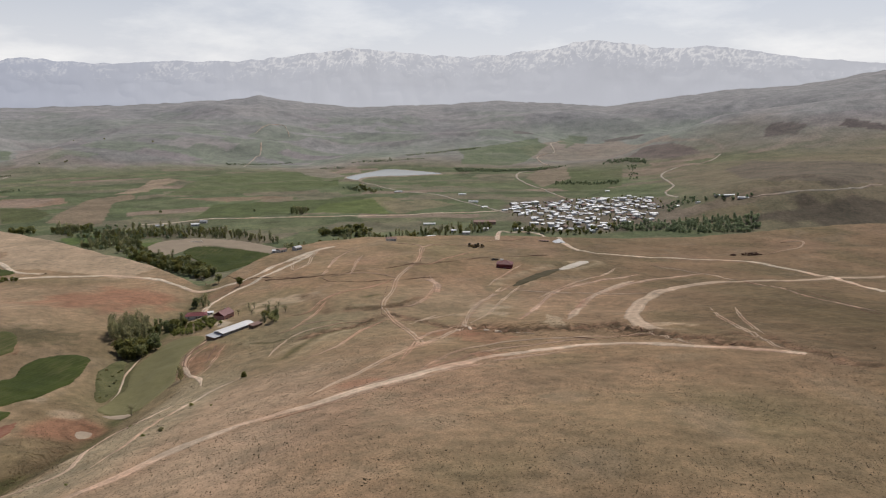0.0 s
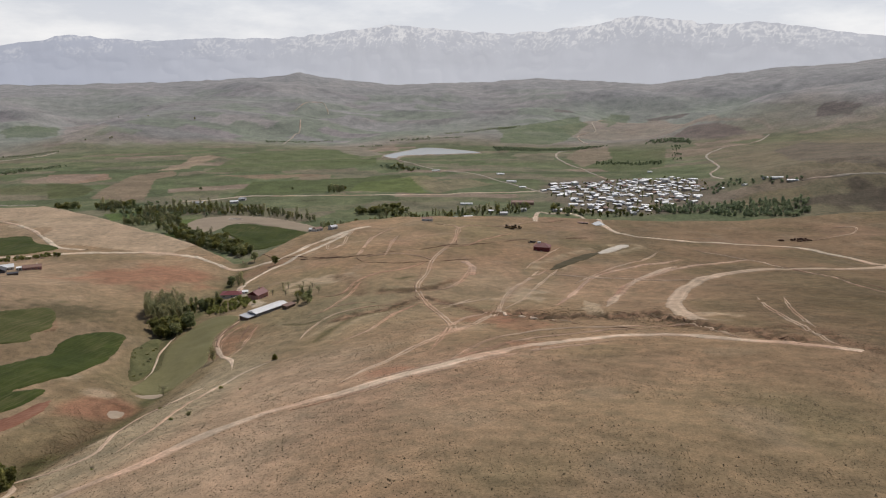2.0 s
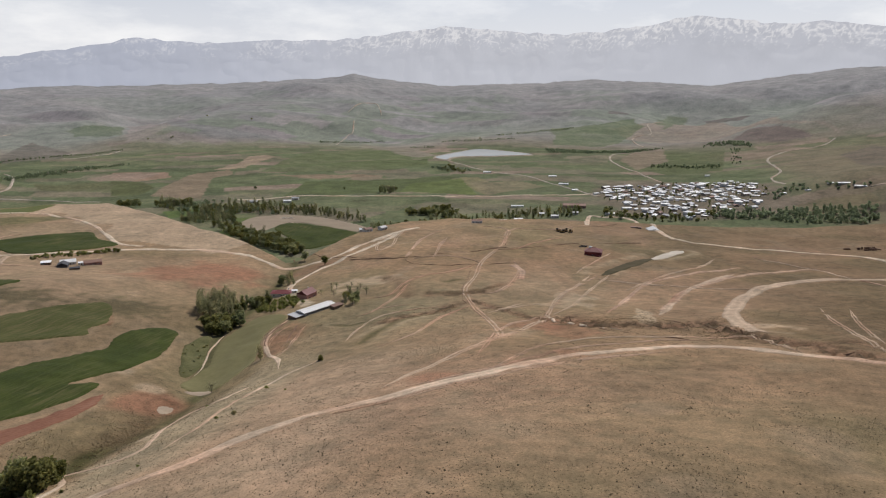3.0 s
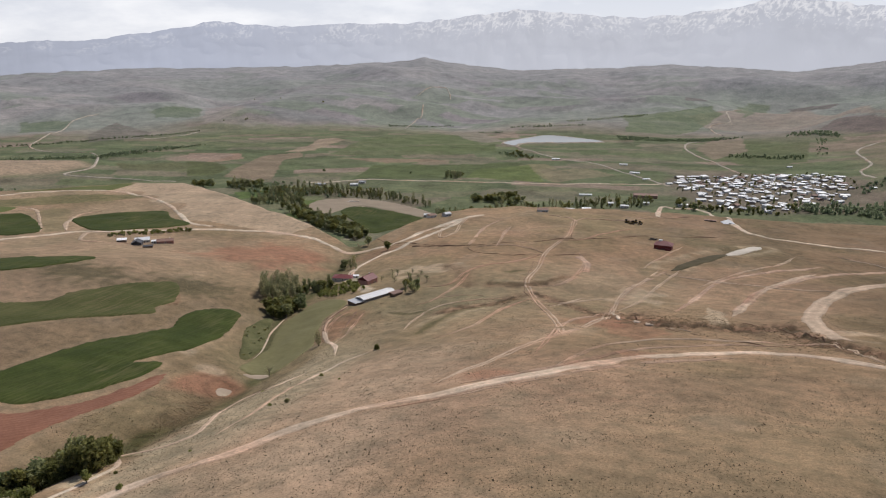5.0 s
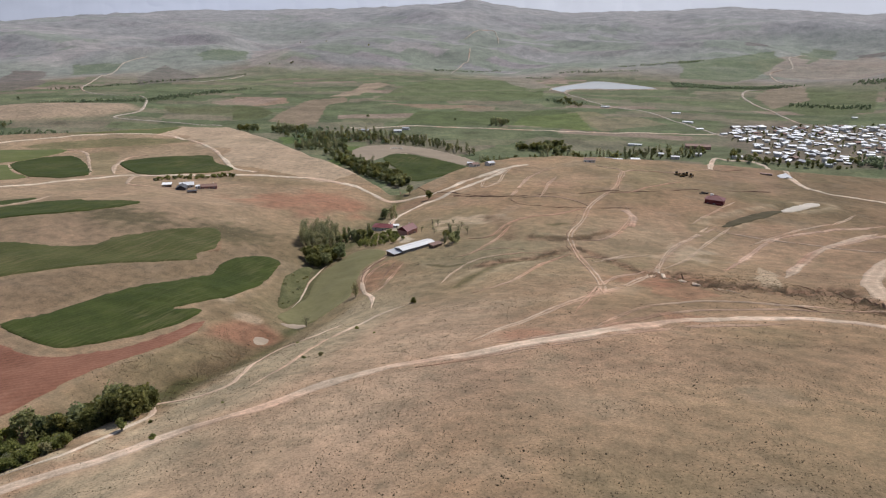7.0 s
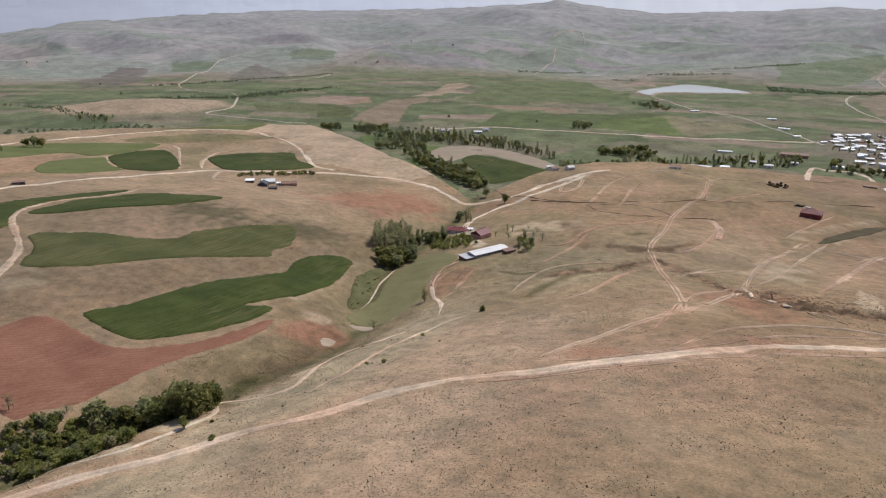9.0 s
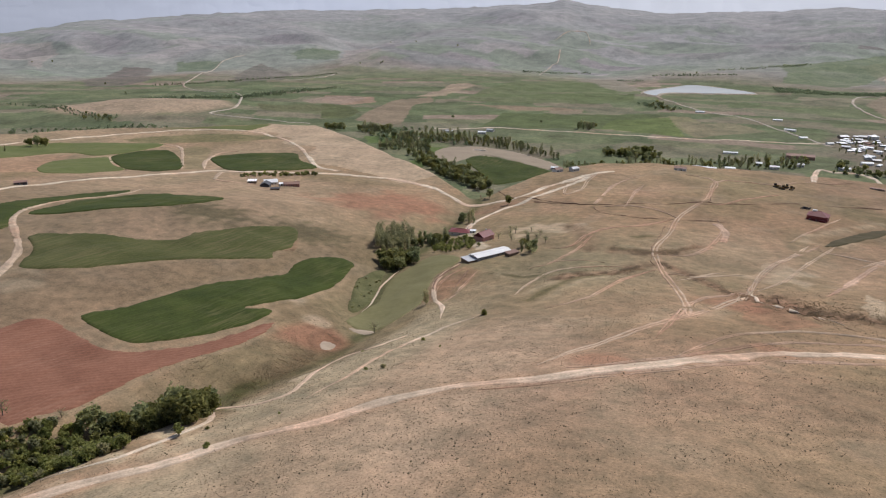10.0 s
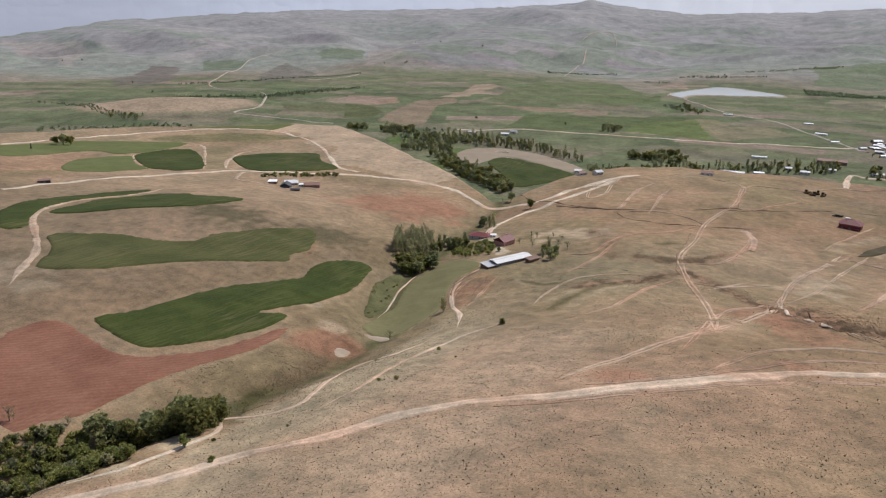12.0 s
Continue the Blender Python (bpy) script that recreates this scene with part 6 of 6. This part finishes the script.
set_down(house("farmhouse", "tall farmhouse with a steep dark red roof", "house", 12, 9, 4.6, "gable", 30, pink_wall, red_sheet, 2, True, True), -160, 483, 72)
set_down(house("hut", "tiny white-walled hut by the farm drive", "hut", 4, 3, 2.2, "shed", 5, limewash, white_sheet, 1), -180, 512, 20)

# the lone red house on the plateau
lone = house("house", "lone dark red house with a broken hipped roof", "house", 17, 13, 5.6, "hip", 26, red_wall, red_sheet, 3, True, False, 0.6)
set_down(lone, 61, 652, -12, 0.88)
part("roof_tank", box(bmesh.new(), 3.6, 2.4, 1.4, -3.5, 1.0, 8.0, bevel=0.1), white_sheet, lone, "white tank on the roof")
part("porch", box(bmesh.new(), 5.0, 3.0, 2.6, 5.0, -7.6, 0, bevel=0.05), red_wall, lone)

# the pale hut by the village road
set_down(house("hut", "small hut with a pale pyramid roof", "hut", 13, 11, 1.6, "hip", 33, limewash, white_sheet, 1), 150, 868, 10)
set_down(house("shed", "long low dark shed beside the pale hut", "shed", 13, 3, 1.6, "shed", 4, mud_wall, brown_sheet, 0, True), 131, 872, -12)

# the hill farm
set_down(house("house", "hill farm house with a white metal roof", "house", 15, 11, 3.4, "gable", 22, limewash, white_sheet, 3, True, True), -416, 572, 38, 0.85)
set_down(house("barn", "dark gabled barn at the hill farm", "barn", 12, 10, 3.6, "gable", 26, dark_sheet, dark_sheet, 0), -408, 554, 118, 0.85)
set_down(house("house", "pink-red house at the hill farm", "house", 17, 9, 3.4, "gable", 20, pink_wall, brown_sheet, 3, True, True), -390, 570, 34, 0.85)
set_down(house("shed", "small dark shed at the hill farm", "shed", 8, 6, 2.6, "shed", 6, wood, white_sheet, 1), -432, 564, 30)
set_down(house("shed", "low dark shelter below the hill farm", "shed", 8, 4, 1.8, "shed", 5, wood, dark_sheet, 0), -391, 546, 34)
set_down(house("hut", "small pale outbuilding of the hill farm", "hut", 4, 4, 2.4, "shed", 5, limewash, white_sheet, 1), -399, 566, 34)
set_down(house("shed", "lone dark shed beside the gravel road", "shed", 11, 6, 3.0, "shed", 6, dark_sheet, brown_sheet, 1), -575, 430, 50, 0.9)

# buildings scattered over the plain
set_down(house("hall", "long hall with a faded brown roof", "hall", 38, 14, 5.0, "gable", 18, brown_sheet, brown_sheet, 6, True), 73, 1185, 2)
for _x, _y, _l, _t in ((-106, 1628, 26, 10), (44, 1546, 24, 4), (64, 1429, 28, -14), (83, 1365, 18, 20), (-23, 1175, 30, 5), (121, 1328, 16, 30), (383, 1592, 14, 0), (528, 1260, 32, 8), (543, 1233, 26, -10), (437, 1274, 14, 12), (473, 1263, 12, 40), (510, 1268, 13, 20)):
    set_down(house("outlying_house", "outlying building with a bright white roof", "house", _l, 10, 3.2, "gable", 14, limewash, white_sheet, 3), _x, _y, _t, 0.7)
for _x, _y, _l, _t, _m in ((-184, 768, 9, 50, brown_sheet), (-168, 776, 8, 50, grey_sheet), (-236, 949, 9, 10, white_sheet), (-171, 975, 15, 5, white_sheet), (-143, 997, 17, 4, white_sheet), (-126, 1009, 14, 8, white_sheet), (-99, 1015, 12, 0, brown_sheet), (-64, 840, 13, 4, brown_sheet), (-63, 1052, 14, 2, white_sheet), (-45, 1048, 20, 3, white_sheet), (-18, 1060, 13, 12, white_sheet),
                           (18, 1110, 8, 0, white_sheet), (38, 1092, 12, 6, grey_sheet), (70, 1121, 12, 0, grey_sheet), (125, 1113, 14, 0, white_sheet), (157, 1165, 15, 10, white_sheet), (-426, 1164, 14, 20, white_sheet), (-420, 1190, 12, 0, grey_sheet), (-487, 1158, 20, 5, grey_sheet)):
    set_down(house("roadside_house", "roadside house with a metal roof and pale walls", "house", _l, 8, 3.4, "gable", 16, limewash, _m, 3), _x, _y, _t)


# ---- machines and heaps ----
def bulldozer(x, y, turn):
    thing = tagged(new("bulldozer"), "worn dark yellow bulldozer parked on bare ground", "bulldozer", "machines on the plateau")
    for side in (-1, 1):
        t = part("crawler_track", box(bmesh.new(), 4.2, 0.7, 1.1, 0, side * 1.15, 0, bevel=0.25), machine_dark, thing)
    part("body", box(bmesh.new(), 3.6, 1.5, 1.3, 0.2, 0, 0.8, bevel=0.12), yellow_paint, thing)
    cab = part("cab", box(bmesh.new(), 1.6, 1.5, 1.5, -0.8, 0, 2.0, bevel=0.08), machine_dark, thing)
    part("cab_roof", box(bmesh.new(), 1.8, 1.7, 0.15, -0.8, 0, 3.5, bevel=0.04), yellow_paint, cab)
    bm = bmesh.new()
    for i in range(5):
        a = radians(-35 + 17 * i)
        box(bm, 0.12, 3.6, 0.42, 3.1 - 0.5 * math.cos(a), 0, 0.3 + 0.3 * i, 0, 0, -18 + 12 * i)
    part("blade", bm, yellow_paint, thing)
    part("exhaust", tube(bmesh.new(), (1.2, 0.3, 2.0), (1.2, 0.3, 3.1), 0.09, 0.09, 8), machine_dark, thing)
    return set_down(thing, x, y, turn, 1.25)


bulldozer(33, 800, 20)
bulldozer(42, 807, 160)
bulldozer(47, 799, 75)
bulldozer(38, 793, 200)


def heap(name, x, y, wide, tall, mat_, label, category, seed, n):
    """A loose heap of bent blocks and slabs."""
    rng = random.Random(seed)
    bm = bmesh.new()
    for i in range(n):
        a, k = rng.uniform(0, 6.28), rng.random() ** 0.6
        s = rng.uniform(0.5, 1.6)
        box(bm, s * rng.uniform(0.6, 2.2), s * rng.uniform(0.5, 1.3), s * rng.uniform(0.4, 1.1), math.cos(a) * k * wide, math.sin(a) * k * wide * 0.5, max(0, tall * (1 - k) * rng.uniform(0.3, 1.0)) - 0.2, rng.uniform(0, 180), rng.uniform(-25, 25), rng.uniform(-25, 25))
    me = bpy.data.meshes.new(name)
    bm.to_mesh(me)
    bm.free()
    me.materials.append(mat_)
    return set_down(tagged(new(name, me), label, category), x, y, 0)


heap("scrap_heap", 362, 784, 13, 3.2, rust, "dark rusty heap of scrap on the plateau", "scrap heap", 3, 90)
heap("scrap_heap", 340, 785, 4, 1.4, rust, "small dark heap of scrap and stones", "scrap heap", 4, 22)
heap("rubble_heap", -376, 1029, 12, 2.0, concrete, "pale heap of rubble in a fallow field", "rubble", 5, 50)
heap("rubble_heap", 54, 690, 4, 1.0, machine_dark, "dark heap of rubble near the red house", "rubble", 6, 20)


field("pit_floor", silt, 0.15, [(-166, 286), (-162, 290), (-158, 289), (-158, 283), (-161, 280)], "pale silted floor of a small pit in red earth", "pit")
field("pond_silt", silt, 0.12, [(-166, 310), (-156, 307), (-151, 311), (-157, 315)], "dried pale silt of a small stream pond", "pond")


# ---- dry tufts on the near slope ----
rng = np.random.RandomState(12)
n_tufts = 130000
tx, ty = rng.uniform(-190, 230, n_tufts), 95 + 340 * rng.rand(n_tufts) ** 1.3
keep = (wavy(tx, ty, 26, 60) + 0.7 * wavy(tx, ty, 8, 61) + 0.5 * rng.rand(n_tufts)) > 0.0
tx, ty = tx[keep], ty[keep]
tz = height(tx, ty)
size = rng.uniform(0.08, 0.22, len(tx)) * (1 + 0.8 * (rng.rand(len(tx)) > 0.95))
corner = rng.uniform(0, 6.28, len(tx))
verts, k = [], len(tx)
for i in range(4):
    a = corner + i * math.pi / 2
    verts.append(np.stack([tx + size * np.cos(a), ty + size * np.sin(a), tz - 0.08], 1))
verts.append(np.stack([tx + 0.3 * size * rng.normal(size=k), ty + 0.3 * size * rng.normal(size=k), tz + size * rng.uniform(0.7, 1.3, k)], 1))
v = np.concatenate(verts)
ids = np.arange(k)
f = np.concatenate([np.stack([ids + i * k, ids + ((i + 1) % 4) * k, ids + 4 * k], 1) for i in range(4)])
tagged(new("dry_tufts", sheet("dry_tufts", v, f, tuft_leaf, False)), "scattered dark dry tufts on the steppe slope", "tufts", kind="stuff")


# ---- scrub on the worn banks ----
sx, sy = [], []
for line, wide, deep in GULLIES:
    path = curve_through(line, 1.0)
    for _ in range(3):
        sx.append(path[:, 0] + rng.normal(size=len(path)) * wide * 0.6)
        sy.append(path[:, 1] + rng.normal(size=len(path)) * wide * 0.6)
for cx, cy, rx, ry, n in ((-262, 420, 24, 18, 420), (-330, 395, 34, 14, 300), (-178, 222, 9, 14, 200), (-158, 245, 6, 26, 420), (-170, 262, 8, 14, 160), (52, 380, 26, 20, 900), (92, 360, 18, 22, 500), (-65, 412, 18, 12, 200), (-30, 490, 26, 10, 160), (40, 392, 14, 14, 700), (102, 345, 8, 16, 500)):
    sx.append(cx + rng.normal(size=n) * rx * 0.7)
    sy.append(cy + rng.normal(size=n) * ry * 0.7)
sx, sy = np.concatenate(sx), np.concatenate(sy)
vs, fs, n = [], [], 0
for x, y, z in zip(sx, sy, height(sx, sy)):
    s = rng.uniform(0.12, 0.38)
    v, f = leaves(rng.randint(9999), [(0, 0, 0.45 * s, 0.75 * s, 0.5 * s)], 14, 0.42 * s)
    vs.append(v + np.array([x, y, z]))
    fs.append(f + n)
    n += len(v)
tagged(new("bank_scrub", sheet("bank_scrub", np.concatenate(vs), np.concatenate(fs), scrub_leaf, False)), "dark dry scrub along the worn gully banks", "scrub", kind="stuff")
